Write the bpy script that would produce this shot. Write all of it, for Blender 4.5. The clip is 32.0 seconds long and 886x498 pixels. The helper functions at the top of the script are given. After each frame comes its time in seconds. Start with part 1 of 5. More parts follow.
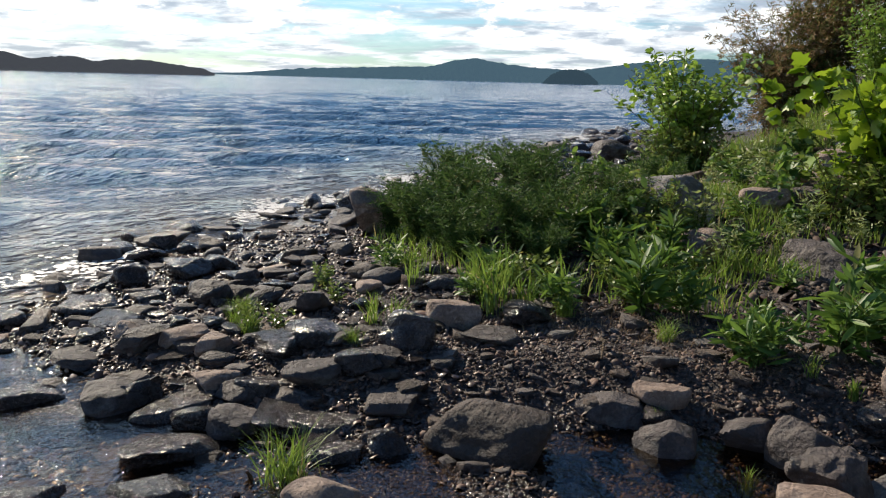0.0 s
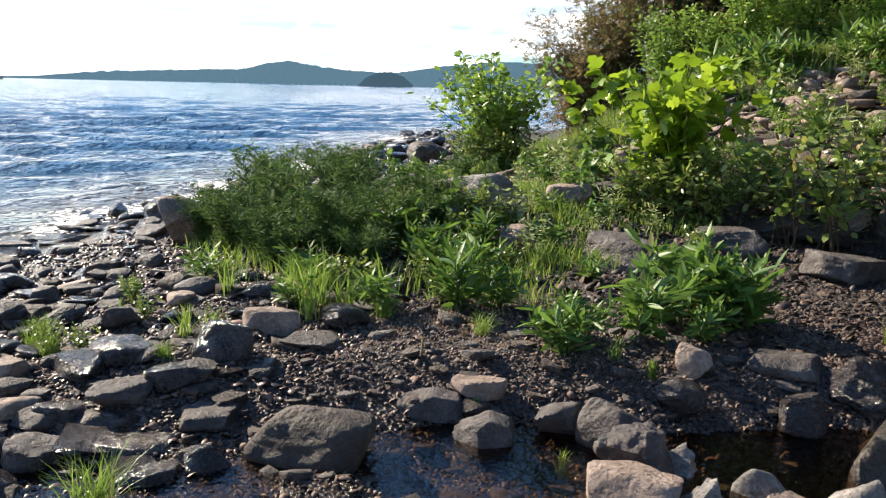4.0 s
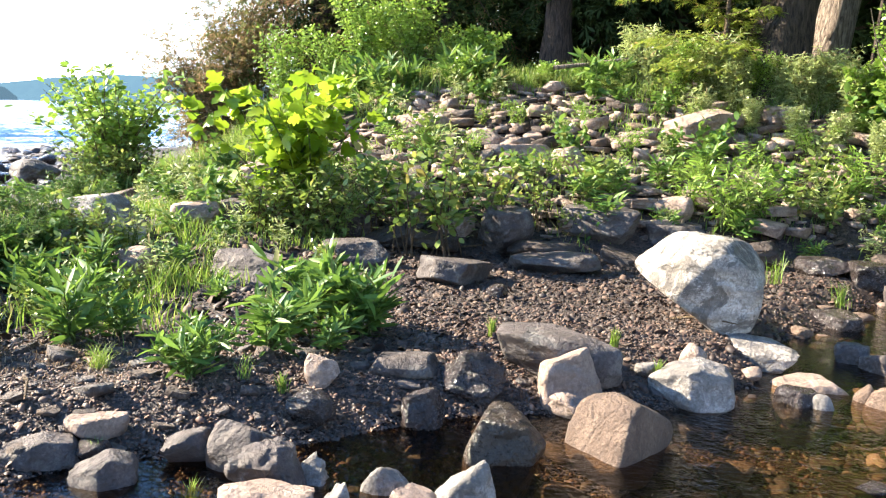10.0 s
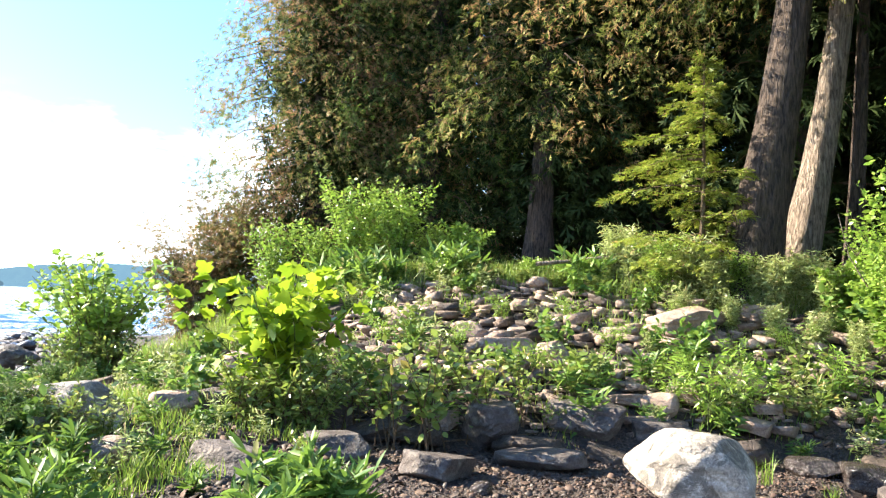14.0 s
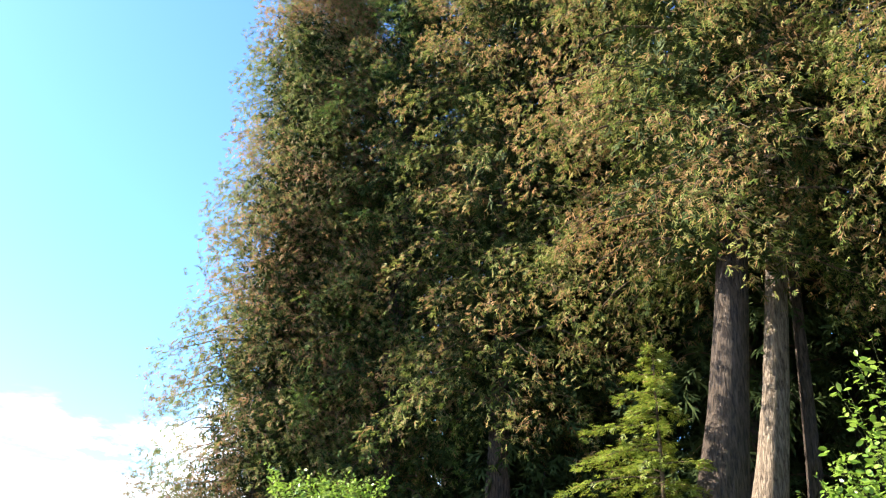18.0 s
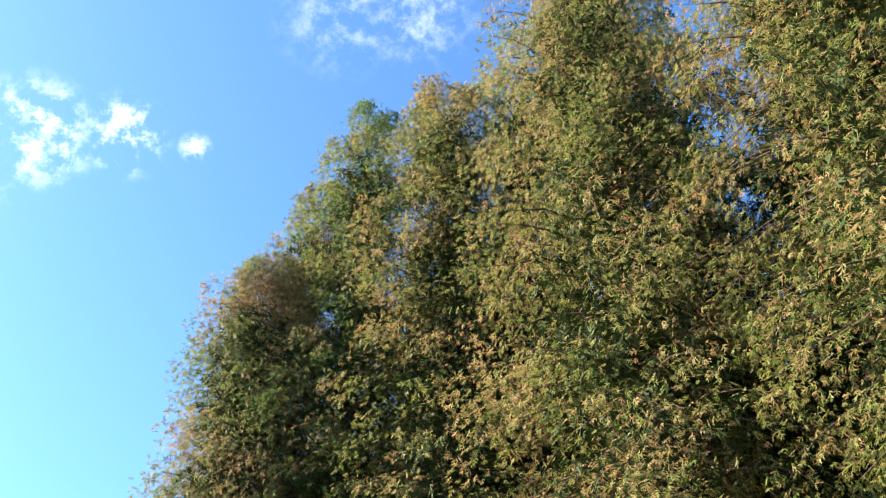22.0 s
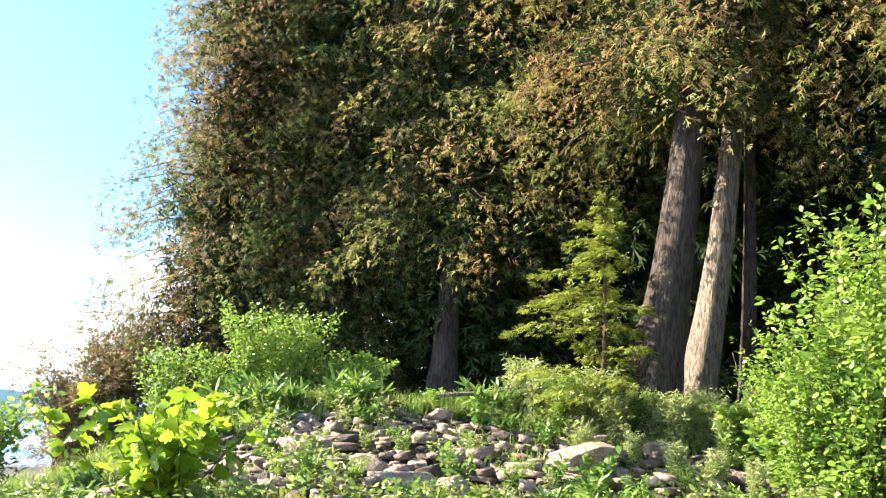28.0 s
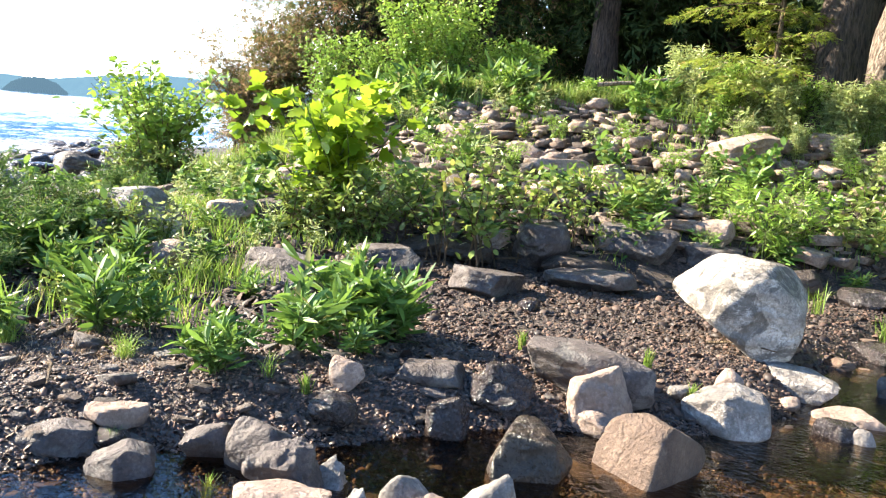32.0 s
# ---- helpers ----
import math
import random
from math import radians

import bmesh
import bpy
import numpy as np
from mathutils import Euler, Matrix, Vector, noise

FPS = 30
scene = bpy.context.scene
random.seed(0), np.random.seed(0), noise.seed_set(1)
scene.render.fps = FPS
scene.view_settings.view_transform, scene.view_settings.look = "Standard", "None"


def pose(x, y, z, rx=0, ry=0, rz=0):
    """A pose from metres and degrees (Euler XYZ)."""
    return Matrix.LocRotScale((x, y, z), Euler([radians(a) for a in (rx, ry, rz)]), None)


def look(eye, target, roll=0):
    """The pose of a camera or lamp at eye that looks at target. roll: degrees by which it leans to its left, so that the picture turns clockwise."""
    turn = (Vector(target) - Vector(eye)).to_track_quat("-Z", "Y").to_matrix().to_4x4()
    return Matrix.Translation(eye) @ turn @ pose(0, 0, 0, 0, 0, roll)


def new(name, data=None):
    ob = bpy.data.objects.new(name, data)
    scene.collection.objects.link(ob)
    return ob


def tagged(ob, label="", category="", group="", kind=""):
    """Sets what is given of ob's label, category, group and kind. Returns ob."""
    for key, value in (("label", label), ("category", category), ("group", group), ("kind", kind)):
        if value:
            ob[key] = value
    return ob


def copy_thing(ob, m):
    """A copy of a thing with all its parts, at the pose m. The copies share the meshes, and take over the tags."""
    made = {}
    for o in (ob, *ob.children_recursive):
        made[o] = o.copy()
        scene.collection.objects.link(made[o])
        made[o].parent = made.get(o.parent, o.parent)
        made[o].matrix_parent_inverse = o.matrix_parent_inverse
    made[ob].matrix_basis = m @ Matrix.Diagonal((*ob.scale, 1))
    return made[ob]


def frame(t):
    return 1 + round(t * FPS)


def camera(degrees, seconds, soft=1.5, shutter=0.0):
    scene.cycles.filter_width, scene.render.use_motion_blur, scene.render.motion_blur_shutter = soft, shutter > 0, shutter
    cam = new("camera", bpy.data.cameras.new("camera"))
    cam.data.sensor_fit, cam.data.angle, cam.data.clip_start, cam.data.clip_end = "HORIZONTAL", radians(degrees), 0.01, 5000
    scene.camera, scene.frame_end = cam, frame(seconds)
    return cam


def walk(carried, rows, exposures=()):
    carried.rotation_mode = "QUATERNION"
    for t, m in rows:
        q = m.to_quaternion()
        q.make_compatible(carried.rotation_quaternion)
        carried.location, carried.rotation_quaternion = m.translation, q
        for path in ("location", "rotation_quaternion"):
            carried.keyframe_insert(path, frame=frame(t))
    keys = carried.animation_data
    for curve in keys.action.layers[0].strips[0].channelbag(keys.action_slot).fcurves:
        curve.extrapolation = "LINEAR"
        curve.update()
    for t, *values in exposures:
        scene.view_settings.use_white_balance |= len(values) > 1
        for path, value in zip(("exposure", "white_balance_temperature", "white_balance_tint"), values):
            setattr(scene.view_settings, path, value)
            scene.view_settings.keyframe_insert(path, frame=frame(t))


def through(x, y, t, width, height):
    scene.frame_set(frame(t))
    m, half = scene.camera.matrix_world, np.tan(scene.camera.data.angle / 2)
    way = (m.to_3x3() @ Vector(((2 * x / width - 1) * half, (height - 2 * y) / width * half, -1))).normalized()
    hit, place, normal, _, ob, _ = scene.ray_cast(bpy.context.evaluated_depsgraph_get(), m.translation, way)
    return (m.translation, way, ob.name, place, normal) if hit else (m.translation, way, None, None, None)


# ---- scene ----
import collections
import itertools

# ---- camera and its walk ----
FOV = 55.07
cam = camera(FOV, 32.0, soft=1.2)
# seconds, bearing (0 is +y, clockwise), pitch, roll, place
PATH = [
    (0, -36.46, -11.26, 1.52, -0.098, -0.053, 1.502),
    (0.5, -35.65, -11.09, 1.33, -0.087, -0.050, 1.502),
    (1, -33.74, -10.96, 1.42, -0.080, -0.044, 1.501),
    (1.5, -30.91, -10.91, 1.58, -0.080, -0.045, 1.503),
    (2, -29.39, -10.82, 1.66, -0.084, -0.047, 1.503),
    (2.5, -28.31, -10.60, 1.88, -0.079, -0.049, 1.505),
    (4.5, -22.06, -10.82, 1.28, -0.066, -0.029, 1.500),
    (5, -19.44, -10.69, 1.47, -0.063, -0.025, 1.500),
    (5.5, -17.71, -10.60, 1.27, -0.061, -0.021, 1.496),
    (6, -15.21, -10.36, 1.43, -0.059, -0.018, 1.495),
    (6.5, -13.59, -10.25, 1.49, -0.048, -0.013, 1.494),
    (7, -11.02, -10.22, 1.70, -0.040, -0.006, 1.495),
    (7.5, -6.89, -10.41, 1.99, -0.036, 0.005, 1.494),
    (8, -5.47, -10.35, 2.11, -0.032, 0.010, 1.494),
    (8.5, -3.93, -10.01, 2.20, -0.027, 0.011, 1.493),
    (9, -2.13, -9.81, 2.22, -0.015, 0.014, 1.492),
    (9.5, -0.57, -9.45, 2.16, -0.008, 0.009, 1.494),
    (10, 0.00, -8.97, 2.15, 0.000, -0.000, 1.500),
    (10.5, 0.19, -7.93, 2.32, -0.005, -0.003, 1.500),
    (11, 0.43, -6.54, 2.47, -0.008, -0.006, 1.501),
    (11.5, 0.58, -4.97, 2.55, -0.011, -0.016, 1.499),
    (12, 0.57, -3.36, 2.68, -0.012, -0.018, 1.502),
    (12.5, 0.49, -1.60, 2.78, -0.011, -0.020, 1.504),
    (13, 0.44, 0.23, 2.80, -0.014, -0.015, 1.499),
    (13.5, 0.44, 1.95, 2.83, -0.015, -0.015, 1.495),
    (14, 0.56, 4.01, 3.10, -0.018, -0.016, 1.494),
    (14.5, 0.52, 6.32, 3.17, -0.022, -0.025, 1.489),
    (16.5, 1.10, 14.94, 3.25, -0.032, -0.014, 1.486),
    (17, 1.71, 17.66, 3.24, -0.033, -0.005, 1.487),
    (17.5, 2.00, 20.82, 3.15, -0.034, 0.002, 1.488),
    (18, 2.69, 23.44, 2.94, -0.033, 0.013, 1.494),
    (18.5, 4.36, 26.19, 2.49, -0.032, 0.023, 1.497),
    (19, 4.51, 29.15, 1.83, -0.030, 0.031, 1.499),
    (19.5, 5.28, 31.76, 1.41, -0.029, 0.036, 1.499),
    (20, 6.01, 34.73, 1.02, -0.031, 0.035, 1.493),
    (20.5, 6.08, 38.33, 0.52, -0.035, 0.035, 1.489),
    (21, 6.39, 41.79, 0.20, -0.026, 0.031, 1.488),
    (21.5, 6.82, 42.36, 0.19, -0.009, 0.023, 1.479),
    (22, 6.84, 42.71, -0.21, 0.009, 0.015, 1.472),
    (22.5, 6.81, 42.54, -0.72, 0.026, 0.016, 1.473),
    (23, 6.79, 41.58, -0.98, 0.036, 0.015, 1.470),
    (23.5, 6.74, 40.10, -0.84, 0.044, 0.018, 1.469),
    (24, 6.40, 37.11, -0.55, 0.046, 0.022, 1.463),
    (24.5, 6.37, 35.21, 0.01, 0.047, 0.035, 1.460),
    (25, 6.45, 32.46, 0.33, 0.042, 0.050, 1.464),
    (25.5, 6.20, 29.13, 1.09, 0.035, 0.059, 1.464),
    (26, 6.08, 25.77, 1.90, 0.031, 0.069, 1.466),
    (26.5, 6.31, 22.51, 2.56, 0.028, 0.077, 1.465),
    (28.5, 6.14, 10.55, 4.44, 0.020, 0.105, 1.461),
    (29, 5.73, 8.12, 4.58, 0.018, 0.114, 1.459),
    (29.5, 5.15, 5.94, 4.73, 0.016, 0.125, 1.457),
    (30, 4.88, 3.41, 4.89, 0.013, 0.128, 1.452),
    (30.5, 3.73, 0.86, 4.88, 0.009, 0.125, 1.451),
    (31, 3.33, -2.21, 5.11, 0.005, 0.119, 1.449),
    (31.5, 0.66, -5.41, 5.03, -0.005, 0.113, 1.448),
    (32, -2.35, -8.16, 4.89, 0.001, 0.084, 1.448),
]


def along(bearing, pitch):
    a, p = radians(bearing), radians(pitch)
    return Vector((math.sin(a) * math.cos(p), math.cos(a) * math.cos(p), math.sin(p)))


EXPOSURES = [(0.0, 0.4), (2.5, 0.9), (5.0, 1.5), (8.0, 2.3), (11.0, 2.5), (13.0, 2.5), (17.0, 2.3), (20.0, 2.25), (22.5, 2.2), (26.0, 2.5), (29.0, 2.65), (32.0, 2.55)]
walk(cam, [(t, look((x, y, z), Vector((x, y, z)) + along(b, p), roll)) for t, b, p, roll, x, y, z in PATH], EXPOSURES)

# ---- world, sun ----
SUN_AZ, SUN_EL = -76.0, 31.0
world = bpy.data.worlds.new("sky")
scene.world = world
world.use_nodes = True
nt = world.node_tree
nt.nodes.clear()


def wnode(kind, **kw):
    n = nt.nodes.new(kind)
    for k, v in kw.items():
        n.inputs[k].default_value = v
    return n


sky = nt.nodes.new("ShaderNodeTexSky")
sky.sky_type, sky.sun_disc = "NISHITA", False
sky.sun_elevation, sky.sun_rotation = radians(SUN_EL), radians(SUN_AZ % 360)
sky.air_density, sky.dust_density, sky.ozone_density = 1.0, 0.7, 2.6
tc = nt.nodes.new("ShaderNodeTexCoord")
sep = nt.nodes.new("ShaderNodeSeparateXYZ")
nt.links.new(tc.outputs["Generated"], sep.inputs[0])


def wmath(op, a, b=None):
    n = nt.nodes.new("ShaderNodeMath")
    n.operation = op
    for i, v in enumerate((a, b)):
        if v is None:
            continue
        if isinstance(v, (int, float)):
            n.inputs[i].default_value = v
        else:
            nt.links.new(v, n.inputs[i])
    return n.outputs[0]


def wramp(value, low, high):
    n = nt.nodes.new("ShaderNodeMapRange")
    n.interpolation_type = "SMOOTHSTEP"
    nt.links.new(value, n.inputs[0])
    n.inputs[1].default_value, n.inputs[2].default_value = low, high
    return n.outputs[0]


# flat cloud layer: the direction laid out on a plane overhead
up = wmath("MAXIMUM", sep.outputs[2], 0.0)
lift = wmath("ADD", up, 0.10)
cx, cy = wmath("DIVIDE", sep.outputs[0], lift), wmath("DIVIDE", sep.outputs[1], lift)
comb = nt.nodes.new("ShaderNodeCombineXYZ")
nt.links.new(cx, comb.inputs[0]), nt.links.new(cy, comb.inputs[1])
big = wnode("ShaderNodeTexNoise", Scale=0.55, Detail=9.0, Roughness=0.62, Distortion=0.5)
nt.links.new(comb.outputs[0], big.inputs["Vector"])
low = wramp(sep.outputs[2], 0.42, 0.03)
threshold = wmath("SUBTRACT", 0.69, wmath("MULTIPLY", low, 0.30))
cover = nt.nodes.new("ShaderNodeMapRange")
cover.interpolation_type = "SMOOTHSTEP"
nt.links.new(big.outputs[0], cover.inputs[0])
nt.links.new(threshold, cover.inputs[1])
nt.links.new(wmath("ADD", threshold, 0.14), cover.inputs[2])


def puff(bearing, height, size):
    """A small torn cloud about one direction."""
    aim = along(bearing, height)
    d = nt.nodes.new("ShaderNodeVectorMath")
    d.operation = "DISTANCE"
    nt.links.new(tc.outputs["Generated"], d.inputs[0])
    d.inputs[1].default_value = tuple(aim)
    torn = wnode("ShaderNodeTexNoise", Scale=30.0, Detail=7.0, Roughness=0.66)
    nt.links.new(tc.outputs["Generated"], torn.inputs["Vector"])
    return wmath("MULTIPLY", wramp(d.outputs[1], size, size * 0.2), wramp(torn.outputs[0], 0.44, 0.74))


wisps = puff(-30.0, 44.2, 0.075)
for b, e, q in ((-23.2, 46.3, 0.056), (-17.2, 47.0, 0.022)):
    wisps = wmath("MAXIMUM", wisps, puff(b, e, q))
for b, e, q in ((-6.0, 57.6, 0.09), (4.0, 58.4, 0.09), (-31.0, 42.0, 0.06)):
    wisps = wmath("MAXIMUM", wisps, wmath("MULTIPLY", puff(b, e, q), 0.28))
# heaped clouds low over the far shore
heap_at = nt.nodes.new("ShaderNodeMapping")
heap_at.inputs["Scale"].default_value = (1.0, 1.0, 3.2)
nt.links.new(tc.outputs["Generated"], heap_at.inputs[0])
heaps = wnode("ShaderNodeTexNoise", Scale=8.0, Detail=8.0, Roughness=0.62)
nt.links.new(heap_at.outputs[0], heaps.inputs["Vector"])
heap_cover = wmath("MULTIPLY", wmath("MULTIPLY", wramp(heaps.outputs[0], 0.46, 0.56), wramp(sep.outputs[2], 0.034, 0.058)), wramp(sep.outputs[2], 0.22, 0.08))
shade = wnode("ShaderNodeTexNoise", Scale=1.6, Detail=6.0, Roughness=0.6)
nt.links.new(comb.outputs[0], shade.inputs["Vector"])
tone = nt.nodes.new("ShaderNodeMix")
tone.data_type = "RGBA"
heap_light = wramp(heaps.outputs[0], 0.44, 0.6)
nt.links.new(wmath("ADD", wmath("MULTIPLY", wramp(shade.outputs[0], 0.38, 0.62), wmath("SUBTRACT", 1.0, heap_cover)), wmath("MULTIPLY", heap_light, heap_cover)), tone.inputs[0])
tone.inputs[6].default_value, tone.inputs[7].default_value = (5.0, 5.6, 6.6, 1), (15.0, 15.0, 15.0, 1)
mix = nt.nodes.new("ShaderNodeMix")
mix.data_type = "RGBA"
nt.links.new(wmath("MAXIMUM", wmath("MAXIMUM", wmath("MULTIPLY", cover.outputs[0], 0.9), heap_cover), wmath("MULTIPLY", wisps, 0.62)), mix.inputs[0])
clear = nt.nodes.new("ShaderNodeMix")
clear.data_type, clear.blend_type = "RGBA", "MULTIPLY"
clear.inputs[0].default_value, clear.inputs[7].default_value = 1.0, (0.66, 0.95, 1.2, 1)
nt.links.new(sky.outputs[0], clear.inputs[6])
nt.links.new(clear.outputs[2], mix.inputs[6]), nt.links.new(tone.outputs[2], mix.inputs[7])
bg = nt.nodes.new("ShaderNodeBackground")
bg.inputs[1].default_value = 0.078
nt.links.new(mix.outputs[2], bg.inputs[0])
wout = nt.nodes.new("ShaderNodeOutputWorld")
nt.links.new(bg.outputs[0], wout.inputs[0])

sun = new("sun", bpy.data.lights.new("sun", "SUN"))
sun.data.energy, sun.data.angle, sun.data.color = 5.0, radians(0.6), (1.0, 0.87, 0.68)
sun.matrix_world = look((0, 0, 0), -along(SUN_AZ, SUN_EL))


# ---- materials ----
class Nodes:
    """A node material with a few short ways to wire it."""

    def __init__(self, name):
        self.mat = bpy.data.materials.new(name)
        self.mat.use_nodes = True
        self.t = self.mat.node_tree
        self.t.nodes.clear()
        self.out = self.t.nodes.new("ShaderNodeOutputMaterial")

    def put(self, value, socket):
        if isinstance(value, bpy.types.NodeSocket):
            self.t.links.new(value, socket)
        else:
            socket.default_value = (*value, 1) if isinstance(value, tuple) and len(value) == 3 and socket.type == "RGBA" else value

    def node(self, kind, out=0, **kw):
        n = self.t.nodes.new(kind)
        for k, v in kw.items():
            self.put(v, n.inputs[k])
        return n.outputs[out]

    def place(self, kind="Object"):
        return self.t.nodes.new("ShaderNodeTexCoord").outputs[kind]

    def noise(self, scale, detail=4.0, rough=0.6, where=None, distortion=0.0):
        where = where or self.t.nodes.new("ShaderNodeNewGeometry").outputs["Position"]
        return self.node("ShaderNodeTexNoise", Vector=where, Scale=scale, Detail=detail, Roughness=rough, Distortion=distortion)

    def ramp(self, value, *stops):
        n = self.t.nodes.new("ShaderNodeValToRGB")
        self.put(value, n.inputs[0])
        e = n.color_ramp.elements
        while len(e) < len(stops):
            e.new(0.5)
        for el, (at, c) in zip(e, stops):
            el.position, el.color = at, (*c, 1)
        return n.outputs[0]

    def mix(self, f, a, b, blend="MIX"):
        n = self.t.nodes.new("ShaderNodeMix")
        n.data_type, n.blend_type = "RGBA", blend
        self.put(f, n.inputs[0]), self.put(a, n.inputs[6]), self.put(b, n.inputs[7])
        return n.outputs[2]

    def math(self, op, a, b=0.0):
        n = self.t.nodes.new("ShaderNodeMath")
        n.operation = op
        self.put(a, n.inputs[0]), self.put(b, n.inputs[1])
        return n.outputs[0]

    def range(self, v, a, b, c=0.0, d=1.0):
        n = self.t.nodes.new("ShaderNodeMapRange")
        for i, q in enumerate((v, a, b, c, d)):
            self.put(q, n.inputs[i])
        return n.outputs[0]

    def bump(self, height, strength=0.5, distance=0.02):
        return self.node("ShaderNodeBump", Strength=strength, Distance=distance, Height=height)

    def random(self):
        return self.t.nodes.new("ShaderNodeObjectInfo").outputs["Random"]

    def island(self):
        return self.t.nodes.new("ShaderNodeNewGeometry").outputs["Random Per Island"]

    def surface(self, shader):
        self.t.links.new(shader, self.out.inputs[0])
        return self.mat

    def principled(self, **kw):
        n = self.t.nodes.new("ShaderNodeBsdfPrincipled")
        for k, v in kw.items():
            self.put(v, n.inputs[k.replace("_", " ")])
        return n.outputs[0]


def rock_material(name, dark, mid, light, rough=0.75, strata=0.0, lichen=0.0, grain=9.0, vary=0.45, blotch=0.0):
    m = Nodes(name)
    at = m.place()
    broad, fine = m.noise(3.0, 5, 0.6, at, 0.4), m.noise(grain * 6, 4, 0.7, at)
    base = m.ramp(m.mix(0.4, broad, fine), (0.38, dark), (0.5, mid), (0.62, light))
    base = m.mix(m.range(m.random(), 0, 1, 0.0, vary), base, dark, "MIX")
    base = m.mix(m.range(m.noise(70, 2, 0.5, at), 0.58, 0.66, 0, 0.5), base, dark)
    base = m.mix(m.range(m.noise(13, 6, 0.7, at, 0.8), 0.5, 0.62, 0, 0.55), base, dark)
    base = m.mix(m.range(m.noise(26, 5, 0.7, at), 0.56, 0.68, 0, 0.5), base, light)
    height = m.mix(0.45, m.noise(7, 8, 0.7, at, 0.6), fine)
    warped = m.mix(0.16, at, m.node("ShaderNodeTexNoise", 1, Vector=at, Scale=3.0, Detail=4.0))
    cells = m.t.nodes.new("ShaderNodeTexVoronoi")
    cells.feature = "DISTANCE_TO_EDGE"
    m.put(warped, cells.inputs["Vector"])
    cells.inputs["Scale"].default_value = 4.5
    crack = m.range(cells.outputs["Distance"], 0.0, 0.035, 1.0, 0.0)
    base = m.mix(m.math("MULTIPLY", crack, 0.18), base, dark)
    height = m.mix(m.math("MULTIPLY", crack, 0.14), height, (0.0, 0.0, 0.0))
    if strata:
        wave = m.t.nodes.new("ShaderNodeTexWave")
        wave.bands_direction = "Z"
        m.put(at, wave.inputs["Vector"])
        for k, v in (("Scale", 2.2), ("Distortion", 7.0), ("Detail", 8.0), ("Detail Scale", 2.4)):
            wave.inputs[k].default_value = v
        base = m.mix(m.range(wave.outputs[0], 0.55, 0.9, 0, strata), base, dark)
        height = m.mix(0.35, height, wave.outputs[0])
    if blotch:
        spots = m.range(m.noise(4.0, 8, 0.72, at, 1.2), 0.50, 0.55, 0, blotch)
        base = m.mix(spots, base, tuple(v * 0.42 for v in dark))
    if lichen:
        base = m.mix(m.range(m.noise(5.0, 6, 0.7, at), 0.52, 0.64, 0, lichen), base, (0.34, 0.34, 0.30))
    return m.surface(m.principled(Base_Color=base, Roughness=m.range(fine, 0.3, 0.7, rough - 0.12, rough + 0.1), Normal=m.bump(height, 1.0, 0.06)))


ROCK_GREY = rock_material("grey_rock", (0.042, 0.032, 0.029), (0.10, 0.079, 0.071), (0.20, 0.165, 0.148), 0.7, 0.2, 0.25)
ROCK_TAN = rock_material("tan_rock", (0.18, 0.125, 0.095), (0.33, 0.245, 0.192), (0.50, 0.39, 0.322), 0.8, 0.25, 0.15, vary=0.35)
ROCK_BIG = rock_material("streaked_white_rock", (0.15, 0.125, 0.10), (0.46, 0.405, 0.335), (0.70, 0.655, 0.59), 0.55, 0.35, vary=0.0, blotch=0.75)
ROCK_PALE = rock_material("pale_rock", (0.10, 0.09, 0.08), (0.28, 0.25, 0.225), (0.48, 0.445, 0.41), 0.72, 0.5, vary=0.12)
ROCK_DARK = rock_material("dark_brown_rock", (0.03, 0.021, 0.016), (0.075, 0.053, 0.041), (0.16, 0.118, 0.092), 0.75, 0.3)
ROCK_RUST = rock_material("rust_rock", (0.09, 0.058, 0.04), (0.18, 0.12, 0.083), (0.30, 0.215, 0.155), 0.72)
ROCK_BROWN_WET = rock_material("wet_brown_rock", (0.028, 0.019, 0.012), (0.07, 0.047, 0.03), (0.15, 0.105, 0.068), 0.32, 0.3)
ROCK_WET = rock_material("wet_dark_rock", (0.019, 0.0145, 0.0135), (0.046, 0.035, 0.032), (0.11, 0.087, 0.078), 0.24, 0.2)


def pebble_material(name, smooth_by, pale=1.0, tone=1.0):
    m = Nodes(name)
    one = m.island()
    base = m.ramp(one, (0.0, (0.016, 0.011, 0.009)), (0.3, (0.046, 0.030, 0.024)), (0.58, (0.085, 0.056, 0.044)), (0.8, (0.125, 0.074, 0.056)), (0.97, (0.29 * pale, 0.22 * pale, 0.18 * pale)))
    base = m.mix(m.range(m.noise(40, 3), 0.4, 0.6, 0, 0.3), base, (0.07, 0.055, 0.047))
    base = m.mix(1.0, base, (tone * 1.06, tone * 0.93, tone * 0.8), "MULTIPLY")
    return m.surface(m.principled(Base_Color=base, Roughness=m.range(one, 0, 1, 0.55 - smooth_by, 0.85 - smooth_by)))


PEBBLES = pebble_material("pebbles", 0.0, 0.8, 0.66)
PEBBLES_WET = pebble_material("wet_pebbles", 0.3)
PEBBLES_DAMP = pebble_material("damp_pebbles", 0.08, 0.75, 1.05)


